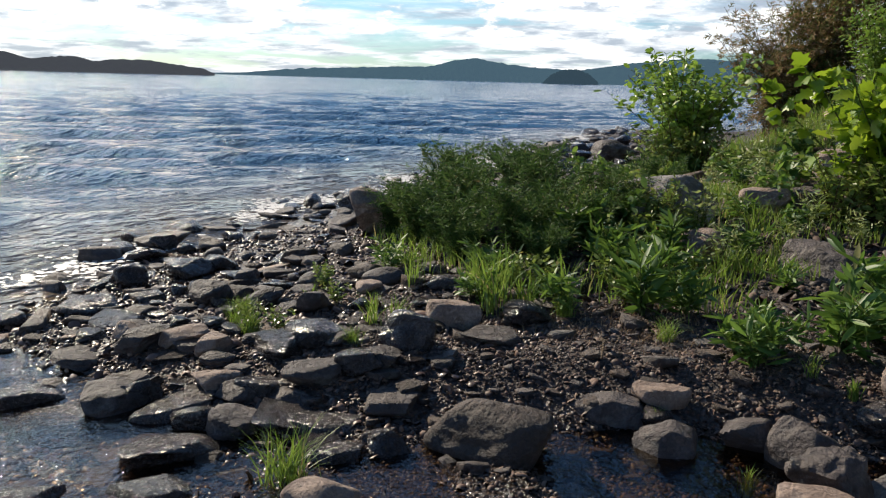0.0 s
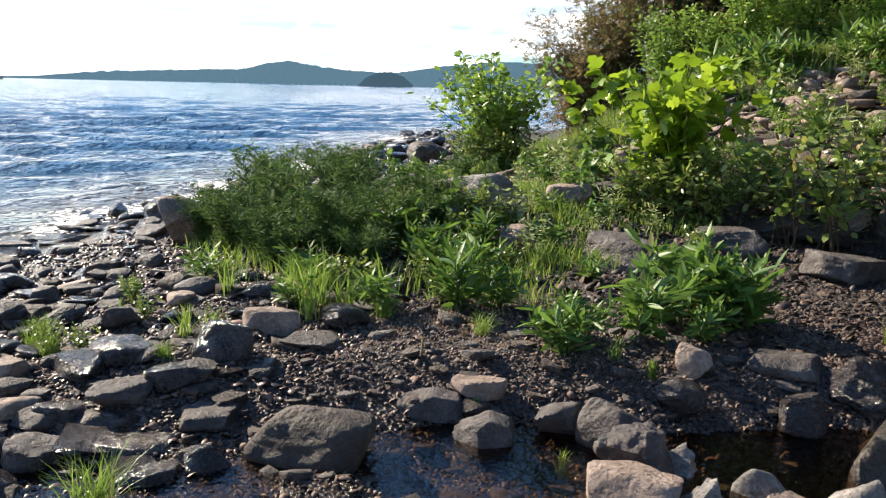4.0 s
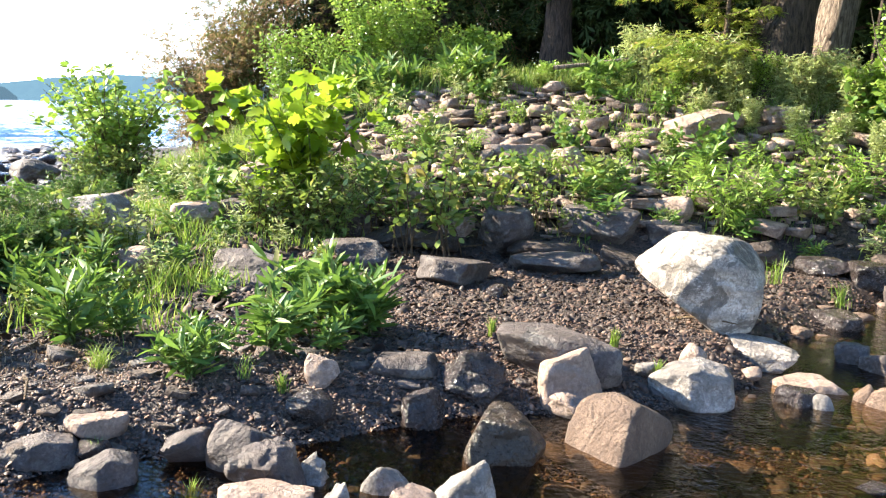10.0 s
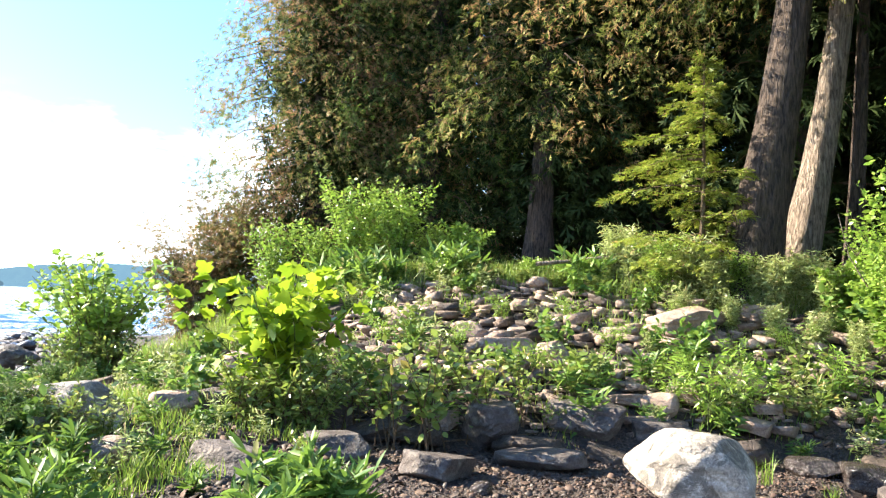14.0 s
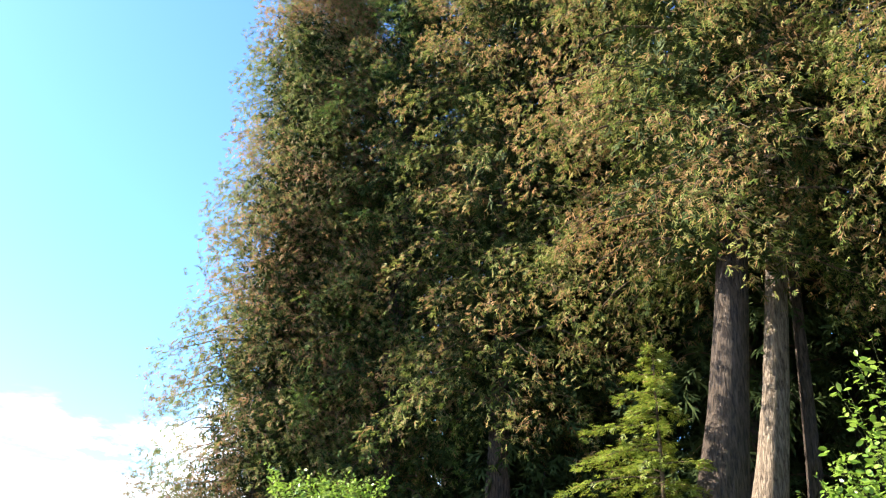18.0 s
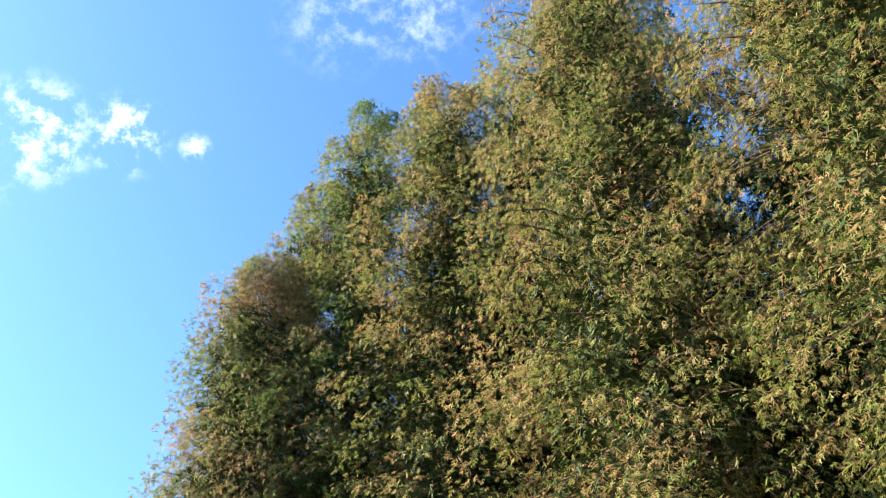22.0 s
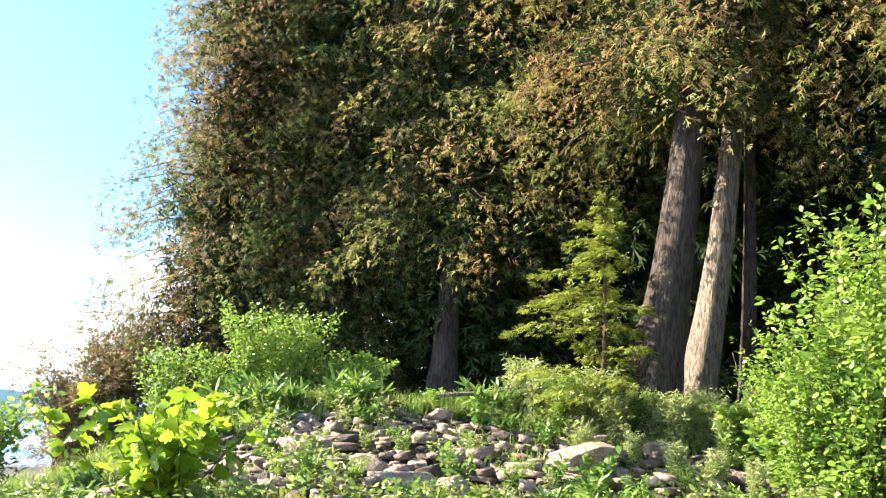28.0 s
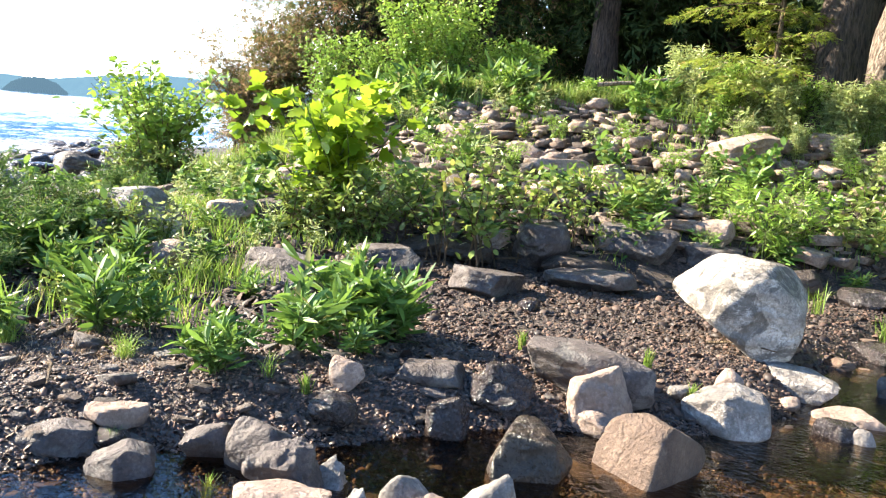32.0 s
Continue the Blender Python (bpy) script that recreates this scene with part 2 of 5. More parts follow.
def ground_material():
    m = Nodes("gravelly_soil")
    at = m.t.nodes.new("ShaderNodeNewGeometry").outputs["Position"]
    vor = m.t.nodes.new("ShaderNodeTexVoronoi")
    m.put(at, vor.inputs["Vector"])
    vor.inputs["Scale"].default_value = 42
    stone = m.ramp(m.node("ShaderNodeSeparateColor", 0, Color=vor.outputs["Color"]), (0, (0.018, 0.012, 0.010)), (0.5, (0.046, 0.032, 0.025)), (1, (0.095, 0.068, 0.055)))
    soil = m.ramp(m.noise(12, 6), (0.35, (0.018, 0.013, 0.009)), (0.65, (0.05, 0.036, 0.025)))
    base = m.mix(m.range(m.noise(1.3, 5), 0.5, 0.62, 0, 0.8), stone, soil)
    height = m.mix(0.5, vor.outputs["Distance"], m.noise(45, 4))
    return m.surface(m.principled(Base_Color=base, Roughness=m.range(m.node("ShaderNodeSeparateXYZ", 2, Vector=at), 0.03, 0.12, 0.22, 0.8), Normal=m.bump(height, 1.0, 0.04)))


GROUND = ground_material()


def leaf_material(name, a, b, c, brown=None, share=0.0, through=0.45, rough=0.45, patch=0.0):
    """Leaves: a colour per leaf, a share of dry ones, and light that shines through."""
    m = Nodes(name)
    one = m.island()
    base = m.ramp(one, (0.0, a), (0.5, b), (1.0, c))
    if brown:
        turn = m.math("FRACT", m.math("MULTIPLY", one, 7.31))
        dry = m.range(turn, 1 - share, 1 - share + 0.05)
        if patch:
            area = m.range(m.noise(0.6, 5, 0.65), 0.46, 0.55, 0.0, 1.0)
            dry = m.math("MAXIMUM", m.math("MULTIPLY", area, m.range(turn, 1 - patch, 1 - patch + 0.05)), dry)
        base = m.mix(dry, base, m.ramp(m.math("FRACT", m.math("MULTIPLY", one, 13.7)), (0, brown), (1, tuple(v * 1.35 for v in brown))))
    base = m.mix(m.range(m.noise(14, 3), 0.35, 0.7, 0, 0.25), base, tuple(v * 0.6 for v in a))
    front = m.principled(Base_Color=base, Roughness=rough, Specular_IOR_Level=0.5 if rough < 0.55 else 0.1)
    glow = m.node("ShaderNodeBsdfTranslucent", Color=m.mix(0.3, base, (0.16, 0.20, 0.03), "SCREEN") if rough < 0.55 else base)
    n = m.t.nodes.new("ShaderNodeMixShader")
    m.put(through, n.inputs[0]), m.put(front, n.inputs[1]), m.put(glow, n.inputs[2])
    return m.surface(n.outputs[0])


LEAF_CEDAR = leaf_material("cedar_sprays", (0.06, 0.115, 0.025), (0.115, 0.185, 0.04), (0.21, 0.26, 0.08), (0.27, 0.16, 0.08), 0.06, 0.4, 0.6, 0.5)
LEAF_CEDAR_GOLD = leaf_material("golden_cedar_sprays", (0.075, 0.12, 0.025), (0.16, 0.195, 0.045), (0.28, 0.285, 0.10), (0.30, 0.18, 0.09), 0.13, 0.38, 0.6, 0.66)
LEAF_CEDAR_DRY = leaf_material("dry_cedar_sprays", (0.075, 0.125, 0.03), (0.14, 0.18, 0.05), (0.25, 0.25, 0.095), (0.28, 0.16, 0.09), 0.10, 0.4, 0.6, 0.7)
LEAF_LUSH = leaf_material("lush_leaves", (0.13, 0.24, 0.03), (0.21, 0.34, 0.05), (0.31, 0.43, 0.09), None, 0, 0.42, 0.36)
# darker copy of the cedar sprays: the wood's inner shade put into the colour
LEAF_CEDAR_SHADE = leaf_material("inner_cedar_sprays", (0.028, 0.046, 0.014), (0.045, 0.07, 0.022), (0.065, 0.09, 0.03), None, 0, 0.12, 0.7)
LEAF_BRIGHT = leaf_material("bright_leaves", (0.14, 0.25, 0.012), (0.22, 0.34, 0.015), (0.32, 0.42, 0.03), None, 0, 0.5, 0.38)
LEAF_MID = leaf_material("shrub_leaves", (0.10, 0.165, 0.03), (0.18, 0.25, 0.05), (0.28, 0.34, 0.09), (0.30, 0.24, 0.07), 0.07, 0.36, 0.36)
LEAF_HERB = leaf_material("herb_leaves", (0.05, 0.12, 0.02), (0.09, 0.185, 0.03), (0.17, 0.28, 0.05), (0.28, 0.24, 0.08), 0.04, 0.38, 0.5)
LEAF_GREY = leaf_material("greyish_leaves", (0.19, 0.24, 0.08), (0.31, 0.37, 0.13), (0.44, 0.50, 0.22), (0.28, 0.22, 0.11), 0.08, 0.35, 0.42)
LEAF_FEATHER = leaf_material("feathery_leaves", (0.04, 0.085, 0.02), (0.075, 0.135, 0.032), (0.13, 0.20, 0.055), (0.2, 0.17, 0.08), 0.05, 0.35, 0.62)
LEAF_GRASS = leaf_material("grass_blades", (0.10, 0.19, 0.025), (0.17, 0.27, 0.04), (0.26, 0.35, 0.07), (0.34, 0.27, 0.12), 0.09, 0.45, 0.45)
LEAF_SPRUCE = leaf_material("spruce_needles", (0.11, 0.17, 0.02), (0.19, 0.25, 0.03), (0.28, 0.32, 0.05), (0.25, 0.15, 0.07), 0.08, 0.35, 0.5)
LEAF_BROWN = leaf_material("browned_cedar_sprays", (0.10, 0.13, 0.03), (0.20, 0.18, 0.07), (0.32, 0.24, 0.12), (0.36, 0.22, 0.12), 0.35, 0.2, 0.65)
STRAW = leaf_material("dead_straw", (0.22, 0.15, 0.09), (0.33, 0.23, 0.14), (0.42, 0.31, 0.20), None, 0, 0.15, 0.6)


def bark_material(name, dark, light, stretch=0.16):
    m = Nodes(name)
    mp = m.t.nodes.new("ShaderNodeMapping")
    m.put(m.place(), mp.inputs[0])
    mp.inputs["Scale"].default_value = (1, 1, stretch)
    ridge = m.noise(30, 6, 0.65, mp.outputs[0], 0.5)
    base = m.ramp(ridge, (0.36, dark), (0.62, light))
    return m.surface(m.principled(Base_Color=base, Roughness=0.9, Normal=m.bump(ridge, 1.0, 0.12)))


BARK = bark_material("cedar_bark", (0.014, 0.009, 0.007), (0.11, 0.078, 0.06))
# bleached dead wood, and one trunk whose sunlight is put into the colour
BARK_PALE = bark_material("bleached_bark", (0.07, 0.05, 0.038), (0.36, 0.29, 0.23))
STEM = bark_material("stems", (0.07, 0.045, 0.025), (0.16, 0.11, 0.06))
STEM_GREEN = bark_material("green_stems", (0.06, 0.09, 0.02), (0.13, 0.17, 0.05))


def lake_material():
    m = Nodes("lake_water")
    at = m.t.nodes.new("ShaderNodeNewGeometry").outputs["Position"]
    mp = m.t.nodes.new("ShaderNodeMapping")
    m.put(at, mp.inputs[0])
    mp.inputs["Rotation"].default_value = (0, 0, radians(40))
    mp.inputs["Scale"].default_value = (1, 0.45, 1)
    chop = m.mix(0.45, m.noise(1.6, 5, 0.6, mp.outputs[0]), m.noise(6.0, 4, 0.6, mp.outputs[0]))
    base = m.ramp(m.noise(0.05, 3), (0.35, (0.014, 0.06, 0.13)), (0.65, (0.022, 0.075, 0.15)))
    murk = m.node("ShaderNodeAttribute", 2)
    murk.node.attribute_name = "shallow"
    base = m.mix(m.math("MULTIPLY", murk, m.range(m.noise(1.6, 4), 0.3, 0.6, 0.4, 1.0)), base, (0.13, 0.095, 0.06))
    # small facets turn every way: the wind's fine ripples
    facets = m.mix(0.55, m.node("ShaderNodeTexNoise", 1, Vector=mp.outputs[0], Scale=4.5, Detail=3.0, Roughness=0.6), m.node("ShaderNodeTexNoise", 1, Vector=mp.outputs[0], Scale=17.0, Detail=3.0, Roughness=0.6))
    tilt = m.node("ShaderNodeVectorMath", 0)
    tilt = tilt.node
    tilt.operation = "MULTIPLY_ADD"
    m.put(facets, tilt.inputs[0])
    tilt.inputs[1].default_value, tilt.inputs[2].default_value = (4.6, 4.6, 0.0), (-2.3, -2.3, 0.0)
    total = m.t.nodes.new("ShaderNodeVectorMath")
    m.put(tilt.outputs[0], total.inputs[0]), m.put(m.bump(chop, 1.0, 0.35), total.inputs[1])
    unit = m.t.nodes.new("ShaderNodeVectorMath")
    unit.operation = "NORMALIZE"
    m.put(total.outputs[0], unit.inputs[0])
    return m.surface(m.principled(Base_Color=base, Roughness=0.1, IOR=1.33, Specular_IOR_Level=0.4, Normal=unit.outputs[0]))


LAKE = lake_material()


def stream_material():
    """Thin clear brown water: what lies below shows through, the sky mirrors by angle."""
    m = Nodes("stream_water")
    at = m.t.nodes.new("ShaderNodeNewGeometry").outputs["Position"]
    normal = m.bump(m.mix(0.4, m.noise(9, 4, 0.55, at, 0.8), m.noise(30, 3, 0.5, at)), 0.6, 0.035)
    clear = m.node("ShaderNodeBsdfTransparent", Color=(0.33, 0.235, 0.14, 1))
    gloss = m.node("ShaderNodeBsdfGlossy", Color=(0.95, 0.97, 1, 1), Roughness=0.04, Normal=normal)
    n = m.t.nodes.new("ShaderNodeMixShader")
    m.put(m.node("ShaderNodeFresnel", IOR=1.33, Normal=normal), n.inputs[0])
    m.put(clear, n.inputs[1]), m.put(gloss, n.inputs[2])
    return m.surface(n.outputs[0])


STREAM = stream_material()


def far_material(name, a, b, haze_glow, amount):
    """Forest far off across the lake, the hazy air's light put in as glow."""
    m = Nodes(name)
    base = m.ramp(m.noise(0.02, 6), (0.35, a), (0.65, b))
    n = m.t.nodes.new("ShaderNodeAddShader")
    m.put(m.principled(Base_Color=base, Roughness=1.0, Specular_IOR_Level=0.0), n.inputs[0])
    m.put(m.node("ShaderNodeEmission", Color=(*haze_glow, 1), Strength=amount), n.inputs[1])
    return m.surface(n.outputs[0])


FOAM = Nodes("foam")
FOAM = FOAM.surface(FOAM.principled(Base_Color=(0.74, 0.71, 0.66, 1), Roughness=0.5))

# almost black forest; the tone of the hazy air is emitted by the material
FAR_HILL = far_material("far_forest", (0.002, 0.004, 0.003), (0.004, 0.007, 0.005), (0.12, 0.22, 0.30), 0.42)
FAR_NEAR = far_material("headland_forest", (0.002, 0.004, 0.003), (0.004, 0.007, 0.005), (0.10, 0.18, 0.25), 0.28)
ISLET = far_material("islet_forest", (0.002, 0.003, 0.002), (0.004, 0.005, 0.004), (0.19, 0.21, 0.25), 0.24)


# ---- mesh helpers ----
rng = np.random.default_rng(7)


def mesh_from(name, verts, faces, smooth=True):
    me = bpy.data.meshes.new(name)
    verts = np.asarray(verts, dtype=np.float32).reshape(-1, 3)
    if isinstance(faces, np.ndarray):
        n, k = faces.shape
        me.vertices.add(len(verts))
        me.vertices.foreach_set("co", verts.ravel())
        me.loops.add(n * k)
        me.loops.foreach_set("vertex_index", faces.astype(np.int32).ravel())
        me.polygons.add(n)
        me.polygons.foreach_set("loop_start", np.arange(0, n * k, k, dtype=np.int32))
        me.update(calc_edges=True)
    else:
        me.from_pydata([tuple(v) for v in verts], [], faces)
    if smooth:
        me.polygons.foreach_set("use_smooth", np.ones(len(me.polygons), dtype=bool))
    return me


def part(name, mesh, material, parent, label="", at=None):
    """One mesh as a part under a thing (or under a part)."""
    ob = new(name, mesh)
    if material and not mesh.materials:
        mesh.materials.append(material)
    ob.parent = parent
    if at is not None:
        ob.matrix_basis = at
    return tagged(ob, label)


def thing(name, label, category, group="", kind=""):
    return tagged(new(name), label, category, group, kind)


def smooth(a, b, v):
    k = np.clip((v - a) / (b - a), 0, 1)
    return k * k * (3 - 2 * k)


def join(pieces):
    v, f, k = [], [], 0
    for a, b in pieces:
        v.append(a), f.append(b + k)
        k += len(a)
    return np.concatenate(v), np.concatenate(f)


# ---- ground shape ----
def shore_x(y):
    return np.interp(y, [-300, -40, -3, 1.2, 2.6, 4.2, 6.2, 8.8, 14, 23.7, 27, 33, 45, 120, 400], [-60, -9, -5.2, -5.0, -5.7, -6.4, -7.1, -7.7, -9, -11.8, -11.6, -9.5, -8, -8, -20])


def bank_foot(x):
    return np.interp(x, [-6, 0, 4.3, 7, 12, 20], [10.8, 8.1, 8.55, 8.3, 7.0, 3.0])


CHANNEL = [(0.3, 3.4), (-0.9, 3.1), (-1.6, 2.75), (-2.4, 2.1), (-3.2, 1.75), (-5.4, 1.2)]


def channel_gap(x, y):
    best = np.full(np.shape(x), 99.0)
    for (ax, ay), (bx, by) in zip(CHANNEL, CHANNEL[1:]):
        dx, dy = bx - ax, by - ay
        k = np.clip(((x - ax) * dx + (y - ay) * dy) / (dx * dx + dy * dy), 0, 1)
        best = np.minimum(best, np.hypot(x - ax - k * dx, y - ay - k * dy))
    return best


def ripple(x, y):
    return (np.sin(1.9 * x + 0.7 * y) * np.sin(1.3 * y - 0.6 * x + 1) + 0.6 * np.sin(4.3 * x - 2.1 * y + 2) * np.sin(3.7 * y + 1.1 * x)
            + 0.3 * np.sin(9.1 * x + 5.3 * y) * np.sin(8.2 * y - 4.4 * x))


def pool_edge(x):
    return np.interp(x, [-0.3, 0.08, 0.7, 1.3, 1.84, 2.4, 3.1, 4.3, 6, 9, 14], [4.0, 4.26, 4.5, 4.7, 5.1, 6.15, 6.8, 8.1, 8.0, 6.5, 4])


def ground_z(x, y):
    x, y = np.asarray(x, float), np.asarray(y, float)
    s = x - shore_x(y)
    land = 0.15 * smooth(0, 3.4, s) + 0.02 * ripple(x, y) * smooth(0.2, 2, s)
    land = land + 0.24 * np.exp(-((x + 3.7) / 2.2) ** 2 - ((y - 8.2) / 3.0) ** 2) + 0.05 * np.exp(-((x + 2.4) / 1.3) ** 2 - ((y - 4.4) / 1.2) ** 2)
    v = (y - bank_foot(x)) * np.interp(x, [0.5, 5.0], [1.0, 1.4])
    bank = np.interp(v, [-0.2, 0.0, 0.5, 4.7, 7.5, 30, 300], [0, 0.04, 0.34, 1.70, 2.0, 2.6, 6])
    z = land + bank * smooth(3.8, 8.2, s)
    wet = smooth(-0.3, 0.9, pool_edge(x) - y) * smooth(-0.6, 0.1, x) * smooth(0.9, 2.2, y) * smooth(14, 8, x)
    z = z - wet * 0.30
    z = z - np.interp(x, [-2.3, -1.5], [0.16, 0.26]) * (1 - smooth(0.12, 0.95, channel_gap(x, y))) + 0.10 * np.exp(-((x + 1.62) / 0.25) ** 2 - ((y - 2.52) / 0.2) ** 2)
    bed = np.maximum(0.10 * s, -2.5)
    return np.where(s < 0, bed, z)


# ---- end of ground shape ----
def spaced(lo, hi, a, b, step, grow):
    """Coordinates that are close together from a to b and open out beyond."""
    mid = list(np.arange(a, b + step / 2, step))
    left, right, d = [], [], step
    while a - sum(left) > lo:
        d *= grow
        left.append(d)
    d = step
    while b + sum(right) < hi:
        d *= grow
        right.append(d)
    return np.array(list(a - np.cumsum(left))[::-1] + mid + list(b + np.cumsum(right)))


def sheet(name, xs, ys, height):
    gx, gy = np.meshgrid(xs, ys)
    n, k = gx.shape
    i = np.arange(n * k).reshape(n, k)
    faces = np.stack([i[:-1, :-1], i[:-1, 1:], i[1:, 1:], i[1:, :-1]], -1).reshape(-1, 4)
    return mesh_from(name, np.stack([gx, gy, height(gx, gy)], -1), faces)


ground = tagged(new("ground", sheet("ground", spaced(-3500, 3500, -8, 6, 0.09, 1.14), spaced(-3500, 3500, 0, 13, 0.09, 1.14), ground_z)),
                "dark gravelly shore ground rising to a stony bank", "ground", kind="structure")
ground.data.materials.append(GROUND)


def swell(x, y):
    """Wind waves that run in from the lake, lower near the edge."""
    off = shore_x(y) - x
    deep = smooth(-0.5, 6, off) * smooth(420, 80, np.hypot(x, y))
    a = np.sin(1.7 * (0.77 * x - 0.64 * y) + 1.1 * np.sin(0.45 * y + 0.5 * x))
    b = np.sin(3.1 * (0.86 * x - 0.5 * y) + 1.5 * np.sin(0.7 * y + 0.6 * x) + 1)
    c = np.sin(5.3 * (0.66 * x - 0.75 * y) + 1.3 * np.sin(1.3 * x + 0.8 * y))
    return deep * (0.065 * a + 0.045 * b + 0.026 * c) + 0.02 * (1 - deep) * np.sin(3.5 * x + y)


def lake_z(x, y):
    s = x - shore_x(y)
    return np.where(s > 0.9, -0.35 - 0.3 * np.clip(s - 0.9, 0, 8), 0.012 + swell(x, y))


lake = tagged(new("water", sheet("lake", spaced(-4200, 60, -24, -4.2, 0.13, 1.08), spaced(-3000, 4200, 1, 24, 0.16, 1.08), lake_z)),
              "wind-rippled blue lake with sun glitter", "lake", kind="structure")
lake.data.materials.append(LAKE)
co = np.empty(len(lake.data.vertices) * 3, dtype=np.float32)
lake.data.vertices.foreach_get("co", co)
co = co.reshape(-1, 3)
stirred = lake.data.attributes.new("shallow", "FLOAT", "POINT")
stirred.data.foreach_set("value", (smooth(3.2, 0.2, shore_x(co[:, 1]) - co[:, 0])).astype(np.float32))


def stream_z(x, y):
    return 0.0 + 0 * x


stream = tagged(new("stream_water", sheet("stream", np.arange(-5.2, 13.01, 0.35), np.arange(0.6, 10.2, 0.3), stream_z)),
                "shallow clear brown stream water", "stream", kind="structure")
stream.data.materials.append(STREAM)
stream.visible_shadow = False


# ---- far shores ----
def ridge(name, label, points, far, deep, material, rough, category="hill"):
    """A wooded ridge: bearing and elevation of its skyline, at a distance, with a body behind it."""
    b = np.linspace(points[0][0], points[-1][0], 260)
    e = np.interp(b, [p[0] for p in points], [p[1] for p in points])
    saw = np.array([noise.fractal(Vector((q * rough, 3.1, far)), 1.0, 2.0, 5) for q in b])
    e = np.maximum(e + saw * 0.07 * np.minimum(1, e / 0.4), 0.01)
    top = 1.5 + far * np.tan(np.radians(e))
    sx, cy = np.sin(np.radians(b)), np.cos(np.radians(b))
    rows = []
    for j in range(13):
        h = math.sin(j / 12 * math.pi / 2)
        r = far - deep * 0.5 * (1 - j / 12)
        lump = np.array([noise.fractal(Vector((q * rough * 4, j * 0.7, far)), 1.0, 2.0, 4) for q in b])
        rows.append(np.stack([(r + lump * deep * 0.12) * sx, (r + lump * deep * 0.12) * cy, np.where(h > 0, top * h * (1 + 0.10 * lump * (h < 0.99)), -1.0)], -1))
    rows.append(np.stack([(far + deep) * sx, (far + deep) * cy, 0 * b - 1.0], -1))
    v = np.stack(rows)
    n, k = v.shape[:2]
    i = np.arange(n * k).reshape(n, k)
    faces = np.stack([i[:-1, :-1], i[:-1, 1:], i[1:, 1:], i[1:, :-1]], -1).reshape(-1, 4)
    ob = tagged(new(name, mesh_from(name, v, faces)), label, category, kind="structure")
    ob.data.materials.append(material)


# the ridges' blue haze is glow in their materials
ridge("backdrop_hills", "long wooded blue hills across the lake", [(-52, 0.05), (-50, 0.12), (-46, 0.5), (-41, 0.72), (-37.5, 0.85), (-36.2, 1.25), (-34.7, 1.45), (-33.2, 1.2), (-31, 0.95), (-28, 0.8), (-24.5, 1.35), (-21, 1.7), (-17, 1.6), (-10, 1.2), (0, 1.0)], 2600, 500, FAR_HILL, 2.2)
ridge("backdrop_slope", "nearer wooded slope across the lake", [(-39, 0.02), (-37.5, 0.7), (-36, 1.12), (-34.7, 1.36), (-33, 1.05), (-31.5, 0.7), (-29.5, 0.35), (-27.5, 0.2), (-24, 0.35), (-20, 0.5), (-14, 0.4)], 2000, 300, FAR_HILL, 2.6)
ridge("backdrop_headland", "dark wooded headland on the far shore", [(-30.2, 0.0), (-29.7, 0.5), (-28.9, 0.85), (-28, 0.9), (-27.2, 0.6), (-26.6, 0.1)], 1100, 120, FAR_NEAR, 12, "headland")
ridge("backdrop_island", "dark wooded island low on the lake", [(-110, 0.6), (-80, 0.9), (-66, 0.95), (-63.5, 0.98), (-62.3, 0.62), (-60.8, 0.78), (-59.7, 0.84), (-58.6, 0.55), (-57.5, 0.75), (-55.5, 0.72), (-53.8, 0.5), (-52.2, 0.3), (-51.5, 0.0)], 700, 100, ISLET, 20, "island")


# ---- rocks ----
# faces that give a stone its own shape: normal, distance from the middle
FACES = {
    "lean": [((-0.55, -0.7, 0.42), 0.5), ((0.9, -0.35, 0.3), 0.42), ((-0.25, 0.1, 0.95), 0.62), ((-0.9, -0.1, 0.4), 0.62), ((0.15, -0.95, 0.1), 0.62)],
    "egg": [((-0.62, -0.1, -0.78), 0.5), ((-0.72, -0.58, 0.38), 0.6), ((0.05, -0.1, 1), 0.66), ((0.72, -0.25, 0.64), 0.68), ((0.3, -0.95, -0.1), 0.62), ((-0.2, -0.9, 0.4), 0.7), ((1, 0, -0.1), 0.8)],
    "peak": [((-1, -0.2, 0.1), 0.55), ((0.9, -0.4, 0.22), 0.52), ((0.12, -1, 0.2), 0.5), ((-0.5, 0.05, 0.86), 0.52), ((0.5, 0.8, 0.3), 0.5)],
    "ridge": [((-0.86, -0.4, 0.36), 0.5), ((0.72, -0.66, 0.1), 0.42), ((-0.3, -0.1, 0.95), 0.56), ((0.5, 0.1, 0.85), 0.5), ((0, 0.95, 0.3), 0.6)],
    "wedge": [((-0.5, -0.1, 0.85), 0.46), ((0.42, -0.15, 0.9), 0.52), ((0.3, -0.95, 0.22), 0.5), ((-0.65, -0.75, 0.15), 0.58), ((0.95, -0.1, 0.1), 0.7), ((0, 0.95, 0.3), 0.55)],
}
CUTS = {"lean": (4, 0.7, 0.9, 13), "egg": (7, 0.7, 0.9, 20), "peak": (5, 0.62, 0.85, 30), "wedge": (5, 0.62, 0.85, 30), "ridge": (6, 0.62, 0.9, 18), "round": (11, 0.55, 0.88, 13), "block": (9, 0.42, 0.72, 36), "slab": (8, 0.42, 0.78, 34), "jag": (10, 0.3, 0.62, 44)}
BALLS = {}


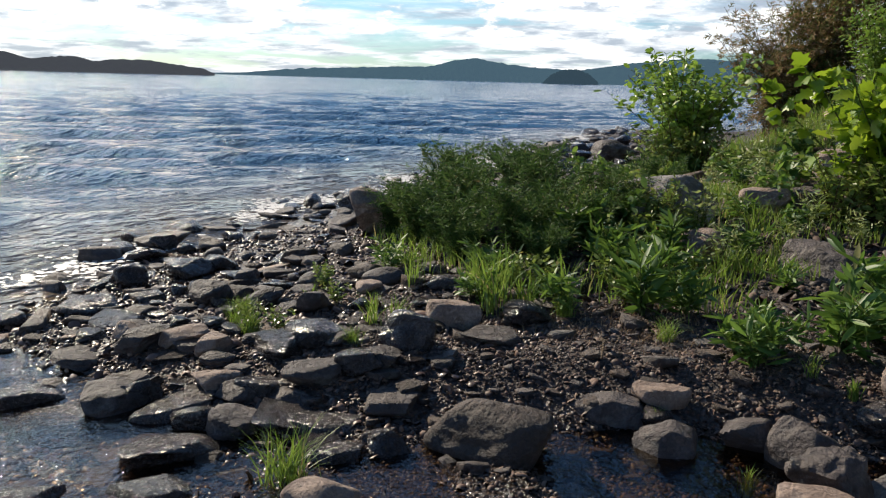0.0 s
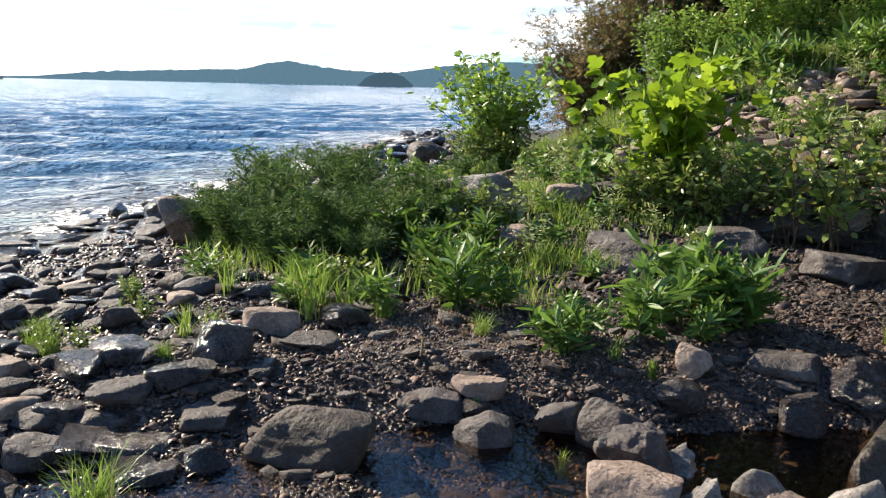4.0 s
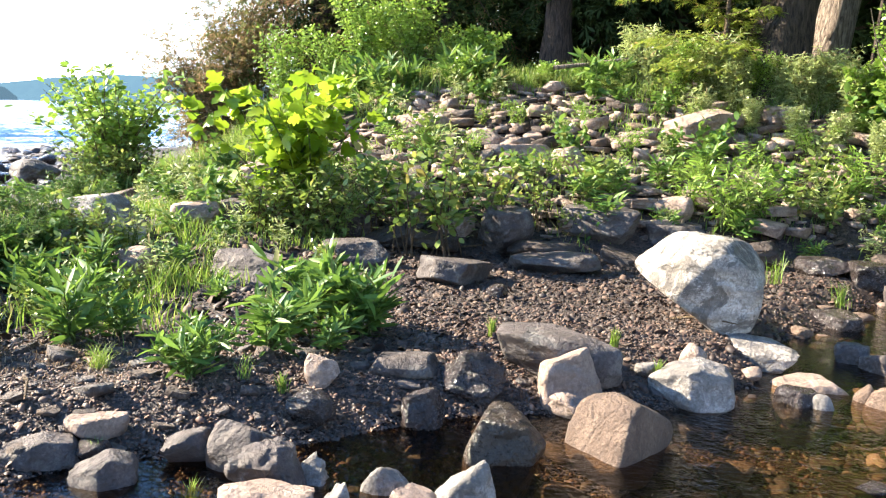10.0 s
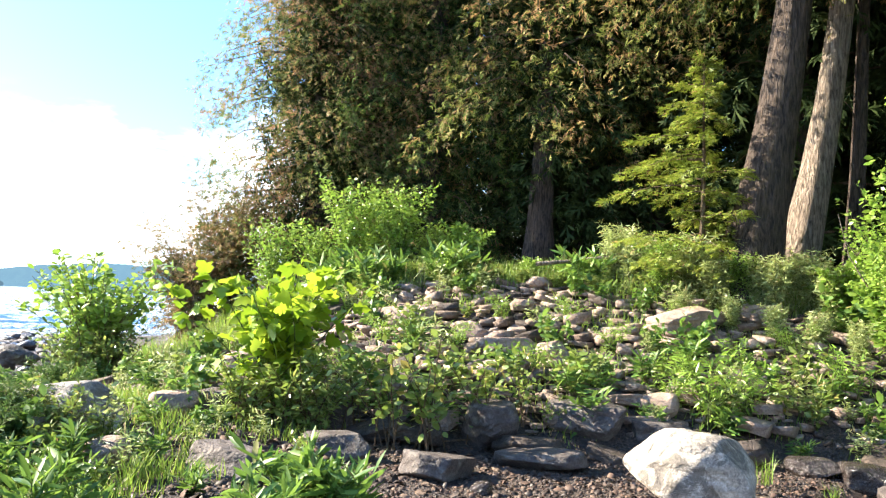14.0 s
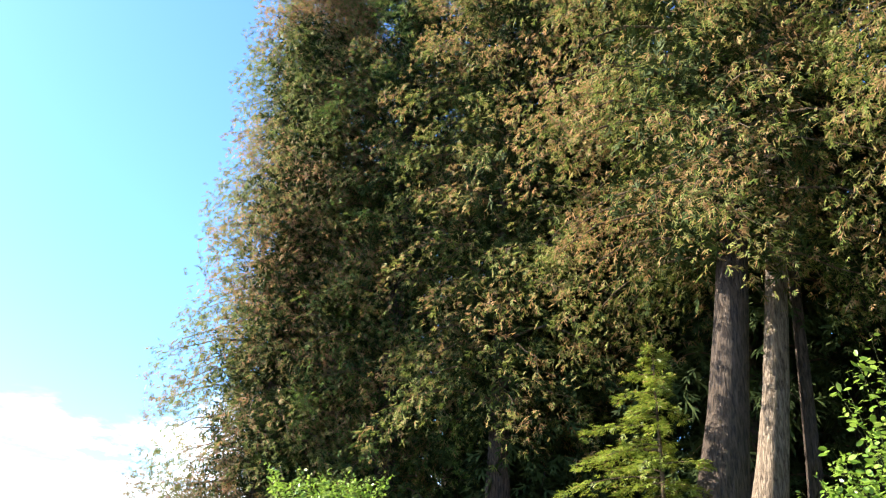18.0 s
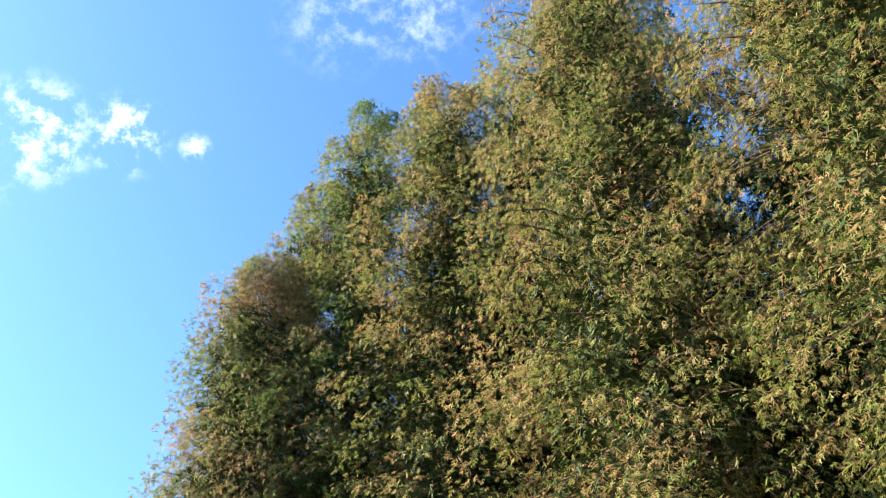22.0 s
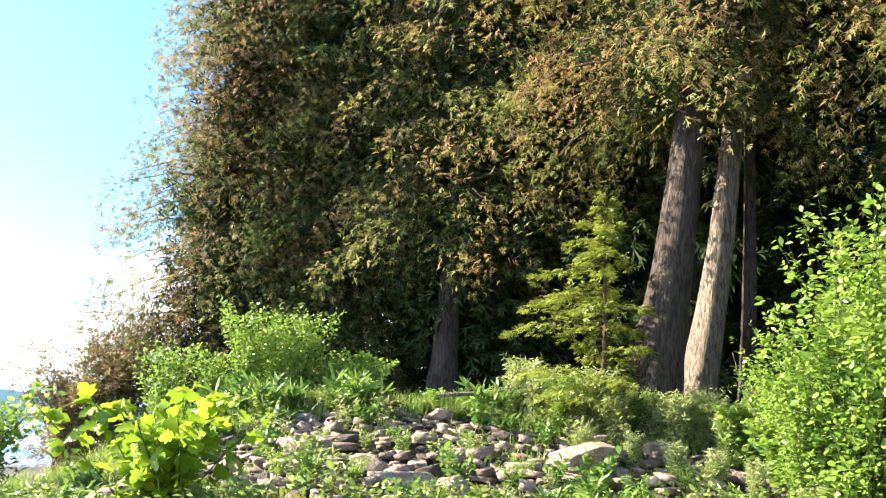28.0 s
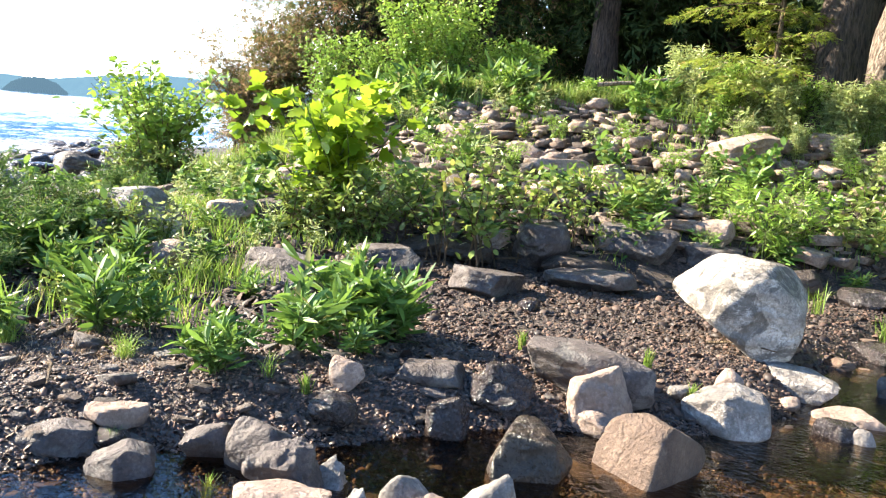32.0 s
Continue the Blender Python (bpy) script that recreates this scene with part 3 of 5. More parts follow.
def ball(detail):
    """Points and triangles of an even ball."""
    if detail not in BALLS:
        bm = bmesh.new()
        bmesh.ops.create_icosphere(bm, subdivisions=detail, radius=1.0)
        BALLS[detail] = np.array([v.co[:] for v in bm.verts]), np.array([[v.index for v in f.verts] for f in bm.faces])
        bm.free()
    return BALLS[detail]


def rock_mesh(name, size, seed, kind="round", detail=3):
    """A stone of that width, depth and height, its base at z 0: a ball worn down to rounded faces, then weathered."""
    if kind == "plate":
        return plate_mesh(name, size, seed)
    v, f = ball(detail)
    r = random.Random(seed)
    cuts, least, most, crisp = CUTS[kind]
    planes = [(Vector((r.gauss(0, 1), r.gauss(0, 1), r.gauss(0, 0.8))).normalized(), r.uniform(least, most)) for _ in range(cuts)]
    planes += [(Vector(n).normalized(), d) for n, d in FACES.get(kind, ())]
    if kind in ("slab", "block"):
        planes += [(Vector((r.uniform(-0.2, 0.2), r.uniform(-0.2, 0.2), 1)).normalized(), 0.34 if kind == "slab" else 0.52)]
    n = np.array([tuple(q / d) for q, d in planes])
    press = np.maximum(v @ n.T, 0)
    v = v / ((press ** crisp).sum(1) + 1.0)[:, None] ** (1 / crisp)
    off = Vector((r.uniform(0, 50), r.uniform(0, 50), r.uniform(0, 50)))
    amp = {"round": 0.05, "block": 0.045, "slab": 0.05, "jag": 0.2, "ridge": 0.06, "egg": 0.05, "peak": 0.05, "wedge": 0.06, "lean": 0.06}[kind]
    fine = 0.5 if kind == "round" else 1.0
    grow = []
    for q in v:
        p = Vector(q)
        grow.append(1 + amp * noise.fractal(p * 1.7 + off, 1.0, 2.0, 4) + fine * (0.03 * (abs(noise.noise(p * 4.5 + off)) - 0.2) + 0.016 * noise.noise(p * 11 + off)))
        if kind == "jag":
            grow[-1] += 0.2 * (abs(noise.noise(p * 2.6 + off)) - 0.25) + 0.1 * (abs(noise.noise(p * 6.1 + off)) - 0.2)
    v = v * np.array(grow)[:, None]
    lo, hi = v.min(0), v.max(0)
    v = ((v - lo) / (hi - lo) - [0.5, 0.5, 0]) * size
    me = mesh_from(name, v, f)
    me.set_sharp_from_angle(angle=radians(50))
    return me


def plate_mesh(name, size, seed):
    """A broken flat stone: an uneven outline, split edges, a tilted top."""
    r = random.Random(seed)
    n = r.randint(4, 6)
    size = (size[0], size[1] * r.uniform(0.6, 1.05), size[2] * r.uniform(0.4, 0.85))
    bm = bmesh.new()
    shift = r.uniform(0, 6.28)
    tx, ty = r.uniform(-0.5, 0.5), r.uniform(-0.5, 0.5)
    for i in range(n):
        a = shift + (i + r.uniform(-0.3, 0.3)) * 6.283 / n
        d = r.uniform(0.36, 0.58)
        x, y = math.cos(a) * d, math.sin(a) * d
        top = r.uniform(0.9, 1.0) + tx * x + ty * y
        cut = r.uniform(0.0, 0.16)
        for k, z in ((r.uniform(0.82, 1.04), 0.0), (r.uniform(0.94, 1.02), top - cut), (r.uniform(0.86, 0.94), top)):
            bm.verts.new((x * k * size[0], y * k * size[1], z * size[2]))
    hull = bmesh.ops.convex_hull(bm, input=bm.verts[:])
    bmesh.ops.delete(bm, geom=list({g for g in hull["geom_interior"] + hull["geom_unused"] if isinstance(g, bmesh.types.BMVert)}), context="VERTS")
    me = bpy.data.meshes.new(name)
    bm.to_mesh(me)
    bm.free()
    return me


def boulder(x, y, z, size, kind, material, label, turn=0.0, seed=1, detail=3, lean=0.0):
    if x < -2.0 and y < 3.0:
        size, z = (size[0], size[1], size[2] * 0.75), z + 0.12 * size[2]
    ob = new("boulder", rock_mesh("boulder", size, seed, kind, detail))
    ob.data.materials.append(material)
    ob.matrix_world = pose(x, y, z, lean, 0, turn)
    return tagged(ob, label, "rock", "rocks along the stream")


boulder(-1.89, 2.72, -0.098, (0.54, 0.43, 0.32), "round", ROCK_DARK, "long dark brown boulder in the stream", 34, 11, 5)
boulder(-2.20, 2.47, -0.120, (0.20, 0.16, 0.24), "round", ROCK_WET, "dark wet stone at the stream edge", 41, 12, 4)
boulder(-2.42, 2.72, -0.053, (0.29, 0.22, 0.19), "slab", ROCK_GREY, "grey wedge-shaped stone in gravel", 41, 13, 4)
boulder(-2.81, 2.49, -0.032, (0.24, 0.19, 0.16), "round", ROCK_GREY, "smooth grey stone on the shingle", 47, 14, 4)
boulder(-2.98, 2.47, -0.020, (0.27, 0.21, 0.17), "slab", ROCK_WET, "flat wet stone on the shingle", 49, 15, 4)
boulder(-1.32, 3.20, -0.09, (0.27, 0.20, 0.21), "wedge", ROCK_GREY, "flat-topped stone jutting from the stream", 21, 16, 4)
boulder(-1.66, 3.33, -0.03, (0.36, 0.20, 0.16), "wedge", ROCK_GREY, "long wedge stone at the stream edge", 25, 17, 4)
boulder(-1.47, 3.51, 0.044, (0.27, 0.20, 0.12), "slab", ROCK_TAN, "flat tan stone in gravel", 22, 18, 4)
boulder(-1.43, 3.38, -0.040, (0.16, 0.12, 0.14), "block", ROCK_WET, "dark block stone at the stream edge", 22, 19, 4)
boulder(-0.81, 3.42, -0.116, (0.32, 0.26, 0.32), "round", ROCK_GREY, "smooth grey boulder at the stream edge", 12, 20, 4)
boulder(-1.06, 3.45, -0.051, (0.22, 0.17, 0.19), "block", ROCK_GREY, "rough grey stone in gravel", 16, 21, 4)
boulder(-0.66, 3.22, -0.11, (0.36, 0.26, 0.30), "jag", ROCK_GREY, "jagged grey rock in the stream", 11, 22, 5)
boulder(-0.52, 3.30, -0.15, (0.20, 0.16, 0.27), "jag", ROCK_PALE, "jagged glinting grey rock in the stream", 8, 23, 4)
boulder(-0.62, 2.95, -0.14, (0.36, 0.30, 0.26), "block", ROCK_TAN, "pale flat-topped block in the stream", 10, 24, 4)
boulder(-0.36, 2.97, -0.16, (0.28, 0.22, 0.33), "jag", ROCK_PALE, "rough pale rock in the stream", 5, 25, 5)
boulder(-0.20, 3.24, -0.18, (0.20, 0.16, 0.28), "round", ROCK_PALE, "smooth pale dome stone in the stream", 4, 26, 4)
boulder(-0.08, 3.05, -0.24, (0.21, 0.17, 0.33), "block", ROCK_TAN, "pinkish block stone in the stream", 14, 121, 4)
boulder(0.36, 3.00, -0.30, (0.30, 0.22, 0.37), "round", ROCK_GREY, "low grey stone in the stream", -8, 122, 4)
boulder(0.14, 3.06, -0.32, (0.29, 0.22, 0.53), "peak", ROCK_PALE, "pale triangular rock in the water", -3, 27, 5)
boulder(-0.07, 3.97, -0.03, (0.23, 0.17, 0.23), "peak", ROCK_WET, "small upright dark stone in gravel", 2, 28, 4)
boulder(0.17, 4.30, 0.02, (0.38, 0.30, 0.27), "jag", ROCK_WET, "rough dark rock at the pool edge", -2, 29, 5)
boulder(-0.59, 3.79, 0.026, (0.23, 0.17, 0.19), "block", ROCK_WET, "dark block stone in gravel", 9, 30, 4)
boulder(-0.58, 4.09, 0.111, (0.18, 0.14, 0.19), "block", ROCK_TAN, "small tan stone in gravel", 8, 31, 4)
boulder(-0.19, 4.36, 0.099, (0.38, 0.29, 0.14), "slab", ROCK_GREY, "flat grey slab at the pool edge", 2, 32, 4)
boulder(0.10, 6.81, 0.105, (0.62, 0.47, 0.26), "slab", ROCK_GREY, "flat cracked slab at the bank foot", -1, 33, 5)
boulder(-3.03, 7.03, 0.278, (1.05, 0.78, 0.46), "lean", ROCK_PALE, "white-faced boulder under a shrub", 23, 34, 5)
boulder(-6.66, 13.81, 0.059, (0.80, 0.64, 0.49), "round", ROCK_GREY, "grey boulder on the shore spit", 25, 35, 5)
boulder(-4.66, 9.63, 0.271, (0.40, 0.32, 0.27), "round", ROCK_GREY, "grey stone on the shore spit", 25, 36, 4)
boulder(-2.23, 6.02, 0.182, (0.37, 0.30, 0.30), "round", ROCK_TAN, "pinkish rounded rock among weeds", 20, 37, 4)
boulder(-1.42, 6.25, 0.150, (0.62, 0.46, 0.29), "slab", ROCK_GREY, "grey slab behind the weeds", 12, 38, 5)
boulder(-2.43, 8.26, 0.277, (0.49, 0.37, 0.31), "block", ROCK_TAN, "tan angular rock on the spit", 16, 39, 4)
boulder(-4.93, 5.44, 0.112, (0.40, 0.30, 0.46), "block", ROCK_TAN, "tall tan rock above the beach", 42, 40, 4)
boulder(-5.91, 7.21, 0.093, (0.45, 0.36, 0.28), "round", ROCK_WET, "dark rock above the beach", 39, 41, 4)
boulder(-3.52, 3.34, 0.115, (0.23, 0.18, 0.18), "block", ROCK_GREY, "grey block stone on the beach", 46, 42, 4)
boulder(-3.10, 2.93, 0.115, (0.31, 0.25, 0.19), "round", ROCK_WET, "dark stone on the beach", 46, 43, 4)
boulder(-2.70, 3.18, 0.128, (0.30, 0.24, 0.23), "round", ROCK_WET, "dark rounded boulder beside grass", 39, 44, 4)
boulder(-2.72, 3.61, 0.128, (0.31, 0.23, 0.20), "slab", ROCK_TAN, "pale flat stone beside grass", 36, 45, 4)
boulder(-2.70, 2.82, 0.106, (0.24, 0.18, 0.15), "block", ROCK_WET, "dark block at the gravel edge", 43, 46, 4)
boulder(-2.82, 2.64, 0.073, (0.29, 0.21, 0.13), "slab", ROCK_GREY, "flat grey stone at the gravel edge", 46, 47, 4)
boulder(1.74, 5.68, 0.085, (0.86, 0.70, 0.70), "egg", ROCK_BIG, "large white boulder with grey streaks", -17, 48, 5)
boulder(0.67, 4.60, -0.02, (0.70, 0.50, 0.37), "block", ROCK_GREY, "broad worn grey boulder at the pool edge", -9, 49, 5)
boulder(0.70, 4.32, -0.05, (0.35, 0.28, 0.38), "peak", ROCK_TAN, "pale pointed block at the pool edge", -9, 50, 5)
boulder(0.87, 3.74, -0.17, (0.52, 0.40, 0.42), "ridge", ROCK_RUST, "rust-coloured boulder in the stream", 4, 51, 5)
boulder(0.30, 3.62, -0.32, (0.41, 0.34, 0.53), "block", ROCK_BROWN_WET, "brown wet block in the stream", 20, 152, 5)
boulder(1.38, 4.46, -0.06, (0.47, 0.34, 0.30), "wedge", ROCK_PALE, "white jagged rock at the pool edge", -12, 53, 5)
boulder(1.17, 4.62, 0.07, (0.14, 0.10, 0.10), "block", ROCK_PALE, "small pale stone at the pool edge", 20, 123, 3)
boulder(1.47, 4.78, 0.081, (0.16, 0.13, 0.17), "round", ROCK_TAN, "small upright stone in gravel", -17, 54, 4)
boulder(2.04, 5.23, -0.031, (0.45, 0.34, 0.20), "slab", ROCK_PALE, "flat pale stone in gravel", -21, 55, 4)
boulder(2.18, 4.86, -0.180, (0.51, 0.30, 0.23), "slab", ROCK_TAN, "thin flat plate of stone", -24, 56, 4)
boulder(1.99, 4.52, -0.186, (0.26, 0.20, 0.27), "block", ROCK_WET, "dark block at the pool edge", -24, 57, 4)
boulder(2.09, 4.45, -0.195, (0.14, 0.12, 0.27), "round", ROCK_PALE, "small pale round stone", -25, 58, 4)
boulder(2.71, 5.40, -0.185, (0.24, 0.18, 0.31), "block", ROCK_GREY, "grey stone in the stream", -27, 59, 4)
boulder(2.81, 5.19, -0.184, (0.30, 0.23, 0.32), "slab", ROCK_GREY, "flat grey stone in the stream", -28, 60, 4)
boulder(2.40, 4.60, -0.185, (0.13, 0.11, 0.28), "round", ROCK_RUST, "small rusty stone at the pool edge", -28, 61, 4)
boulder(2.47, 4.50, -0.193, (0.23, 0.18, 0.30), "round", ROCK_RUST, "rusty stone at the pool edge", -29, 62, 4)
boulder(-0.89, 8.60, 0.178, (0.48, 0.36, 0.38), "block", ROCK_GREY, "dark block at the bank foot", 6, 63, 4)
boulder(-0.75, 7.25, 0.144, (0.59, 0.44, 0.26), "slab", ROCK_GREY, "dark slab at the bank foot", 6, 64, 5)
boulder(0.60, 8.12, 0.093, (0.55, 0.41, 0.56), "block", ROCK_GREY, "shaded block of the bank foot", -4, 65, 5)
boulder(1.58, 8.64, 0.204, (0.83, 0.62, 0.43), "block", ROCK_GREY, "broad shaded block of the bank foot", -10, 66, 5)
boulder(1.02, 7.58, 0.098, (0.84, 0.63, 0.23), "slab", ROCK_GREY, "broad flat slab at the bank foot", -8, 67, 5)
boulder(2.31, 8.67, 0.225, (0.73, 0.55, 0.29), "slab", ROCK_GREY, "flat layered slab of the bank foot", -15, 68, 5)
boulder(2.39, 8.84, 0.423, (0.41, 0.31, 0.33), "block", ROCK_TAN, "tan block on the bank", -15, 69, 4)
boulder(1.82, 9.01, 0.498, (0.41, 0.31, 0.26), "block", ROCK_GREY, "grey block on the bank", -11, 70, 4)
boulder(0.42, 6.34, 0.097, (0.17, 0.13, 0.15), "block", ROCK_WET, "small dark block in gravel", -4, 71, 4)
boulder(1.45, 9.99, 0.834, (0.45, 0.34, 0.36), "block", ROCK_TAN, "pale pointed block on the bank", -8, 72, 4)
boulder(0.49, 10.74, 1.095, (0.46, 0.34, 0.26), "block", ROCK_TAN, "tan block on the bank", -3, 73, 4)
boulder(0.90, 10.41, 0.928, (0.97, 0.73, 0.27), "slab", ROCK_TAN, "long flat tan slab on the bank", -5, 74, 5)
boulder(3.17, 10.88, 1.157, (0.87, 0.65, 0.55), "block", ROCK_TAN, "large tan slab on the bank", -16, 75, 5)
boulder(-0.31, 11.22, 1.173, (0.75, 0.56, 0.36), "slab", ROCK_TAN, "long flat slab on the bank", 2, 76, 5)
boulder(4.46, 11.55, 1.498, (0.66, 0.49, 0.30), "block", ROCK_TAN, "tan block at the top of the bank", -21, 77, 5)
boulder(4.04, 9.16, 0.478, (0.41, 0.31, 0.25), "block", ROCK_RUST, "rusty block beside the stream", -24, 78, 4)
boulder(3.57, 7.85, 0.103, (0.53, 0.40, 0.22), "block", ROCK_WET, "dark stone in the stream head", -24, 79, 5)
boulder(3.93, 7.60, 0.045, (0.52, 0.39, 0.27), "slab", ROCK_WET, "dark flat stone in the stream head", -27, 80, 4)
boulder(3.04, 6.40, -0.070, (0.43, 0.33, 0.18), "slab", ROCK_WET, "submerged dark slab in the stream", -25, 81, 4)
boulder(3.77, 6.48, -0.191, (0.63, 0.47, 0.49), "block", ROCK_GREY, "grey block beside the stream", -30, 82, 5)
boulder(4.95, 8.06, 0.070, (0.49, 0.37, 0.24), "block", ROCK_TAN, "tan block beside the stream", -31, 83, 4)
boulder(4.07, 7.72, 0.040, (0.44, 0.33, 0.23), "slab", ROCK_GREY, "grey layered slab beside the stream", -28, 84, 4)
boulder(-6.24, 4.28, -0.036, (0.30, 0.22, 0.19), "block", ROCK_WET, "black rock at the wave edge", 55, 85, 4)
boulder(-4.93, 2.76, -0.028, (0.38, 0.30, 0.17), "round", ROCK_WET, "dark rounded boulder at the wave edge", 60, 86, 4)
boulder(-5.04, 2.28, -0.037, (0.27, 0.22, 0.16), "round", ROCK_WET, "dark boulder on the beach", 65, 87, 4)
boulder(-5.31, 3.32, -0.028, (0.24, 0.19, 0.21), "round", ROCK_WET, "dark rounded stone on the beach", 57, 88, 4)
boulder(-3.85, 1.80, -0.228, (0.36, 0.27, 0.33), "block", ROCK_WET, "dark angular rock on wet shingle", 64, 89, 4)
boulder(-3.45, 2.14, -0.091, (0.23, 0.18, 0.24), "jag", ROCK_WET, "dark pointed rock on wet shingle", 57, 90, 4)
boulder(-3.71, 2.58, 0.060, (0.27, 0.20, 0.17), "block", ROCK_TAN, "tan stone on the beach", 54, 91, 4)
boulder(-3.48, 2.60, 0.060, (0.21, 0.16, 0.16), "block", ROCK_TAN, "tan stone on the beach", 52, 92, 4)
boulder(-4.12, 2.51, 0.036, (0.16, 0.12, 0.15), "round", ROCK_TAN, "pale stone on the beach", 57, 93, 4)
boulder(-3.22, 2.40, 0.004, (0.25, 0.19, 0.14), "block", ROCK_TAN, "tan wedge stone on the beach", 52, 94, 4)
boulder(-3.05, 2.43, -0.036, (0.29, 0.22, 0.16), "slab", ROCK_GREY, "grey flat stone on the beach", 50, 95, 4)
boulder(-3.21, 2.15, -0.127, (0.39, 0.29, 0.22), "slab", ROCK_WET, "flat wet shining stone", 55, 96, 4)
boulder(-2.82, 2.20, -0.141, (0.29, 0.22, 0.28), "slab", ROCK_GREY, "angular grey slab at the water", 50, 97, 4)
boulder(-2.80, 2.47, -0.048, (0.20, 0.16, 0.17), "round", ROCK_GREY, "smooth grey stone at the water", 47, 98, 4)
boulder(-2.86, 1.87, -0.172, (0.39, 0.29, 0.28), "slab", ROCK_WET, "long flat wet stone in the water", 55, 99, 4)
boulder(-2.56, 2.44, -0.076, (0.36, 0.27, 0.16), "slab", ROCK_WET, "flat wet stone in the water", 45, 100, 4)
boulder(-2.39, 1.46, 0.082, (0.27, 0.20, 0.11), "slab", ROCK_WET, "flat dark stone in the water", 57, 101, 4)
boulder(-1.89, 1.75, 0.112, (0.26, 0.21, 0.13), "round", ROCK_TAN, "pale smooth stone with a dark pit", 45, 102, 4)
boulder(-2.34, 2.28, -0.129, (0.24, 0.18, 0.20), "slab", ROCK_WET, "wet slab in the water", 44, 103, 4)
boulder(-2.26, 2.47, -0.121, (0.16, 0.12, 0.23), "block", ROCK_WET, "dark stone beside the long boulder", 41, 104, 4)
boulder(-2.83, 2.63, 0.067, (0.28, 0.21, 0.13), "block", ROCK_GREY, "grey stone on the shingle", 46, 105, 4)
boulder(-5.16, 3.72, -0.009, (0.35, 0.27, 0.18), "block", ROCK_WET, "dark block on the beach", 53, 106, 4)
boulder(-5.17, 3.97, 0.010, (0.30, 0.22, 0.16), "block", ROCK_WET, "dark block on the beach", 52, 107, 4)
boulder(-4.48, 3.65, 0.062, (0.18, 0.14, 0.16), "block", ROCK_GREY, "pale-faced stone on the beach", 50, 108, 4)
boulder(-3.58, 1.79, -0.220, (0.40, 0.24, 0.26), "slab", ROCK_WET, "flat wet stone on shingle", 62, 109, 4)
boulder(-2.75, 1.20, 0.055, (0.31, 0.15, 0.09), "slab", ROCK_WET, "flat dark stone at the water", 65, 110, 4)


# stones of the beach: a few shapes, laid many times
def stone_kit(name, kinds, materials, seed, detail=3):
    kit = []
    for i, (kind, material) in enumerate(itertools.product(kinds, materials)):
        me = rock_mesh(name, (1.0, 0.78, 0.5 if kind not in ("slab", "plate") else 0.3), seed + i, kind, detail)
        me.materials.append(material)
        kit.append(me)
    return kit


def scatter(name, kit, count, where, size, label, group, category="stone", sink=0.3, tilt=12, apart=0.8, seed=3, tries=40, single=100):
    """Stones as things of their own, kept clear of one another."""
    r = random.Random(seed)
    laid = []
    for _ in range(count * tries):
        if len(laid) >= count:
            break
        x, y = where(r)
        if x is None:
            continue
        w = size(r)
        if any((x - a) ** 2 + (y - b) ** 2 < (apart * 0.5 * (w + c)) ** 2 for a, b, c, *_ in laid):
            continue
        m = pose(x, y, float(ground_z(x, y)) - sink * w * 0.4, r.uniform(-tilt, tilt), r.uniform(-tilt, tilt), r.uniform(0, 360)) @ Matrix.Diagonal((w, w * r.uniform(0.8, 1.1), w * r.uniform(0.75, 1.15), 1))
        laid.append((x, y, w, m, r.choice(kit)))
    laid.sort(key=lambda q: q[0] ** 2 + q[1] ** 2)
    for _, _, _, m, me in laid[:single]:
        ob = new(name, me)
        ob.matrix_world = m
        tagged(ob, label, category, group)
    rest = collections.defaultdict(list)
    for _, _, _, m, me in laid[single:]:
        rest[me.materials[0].name].append((m, me))
    for key, group_of in rest.items():
        pieces = []
        for m, me in group_of:
            v = np.empty(len(me.vertices) * 3)
            me.vertices.foreach_get("co", v)
            a = np.array(m)
            f = np.empty(len(me.polygons) * 3, dtype=np.int32)
            me.polygons.foreach_get("vertices", f)
            pieces.append((v.reshape(-1, 3) @ a[:3, :3].T + a[:3, 3], f.reshape(-1, 3)))
        ob = tagged(new("farther_stones", mesh_from("farther_stones", *join(pieces), False)), label.replace(" stone ", " stones "), "stones", kind="stuff")
        ob.data.materials.append(bpy.data.materials[key])


BEACH_KIT = stone_kit("stone", ["round", "slab", "block"], [ROCK_WET, ROCK_GREY], 40)
BANK_KIT = stone_kit("stone", ["plate"] * 12 + ["block"], [ROCK_TAN], 80) + stone_kit("stone", ["plate"] * 2, [ROCK_DARK], 95) + stone_kit("stone", ["plate"] * 4, [ROCK_RUST], 98)
FOOT_KIT = stone_kit("stone", ["slab", "slab", "block"], [ROCK_DARK], 140, 4)
POOL_KIT = stone_kit("stone", ["round", "block"], [ROCK_WET, ROCK_TAN, ROCK_RUST], 120)


def on_beach(r):
    y = r.uniform(1.0, 11.5)
    x = float(shore_x(y)) + abs(r.gauss(0.9, 0.9)) - 0.5
    return (x, y) if x < -2.0 else (None, None)


def on_bank(r):
    x = r.uniform(-4.0, 11.0)
    v = r.uniform(0.2, 5.3) / float(np.interp(x, [0.5, 5.0], [1.0, 1.4]))
    return x, float(bank_foot(x)) + v


def in_pool(r):
    x = r.uniform(0.2, 5.0)
    y = float(pool_edge(x)) - r.uniform(0.15, 2.3)
    return (x, y) if y > 2.3 else (None, None)


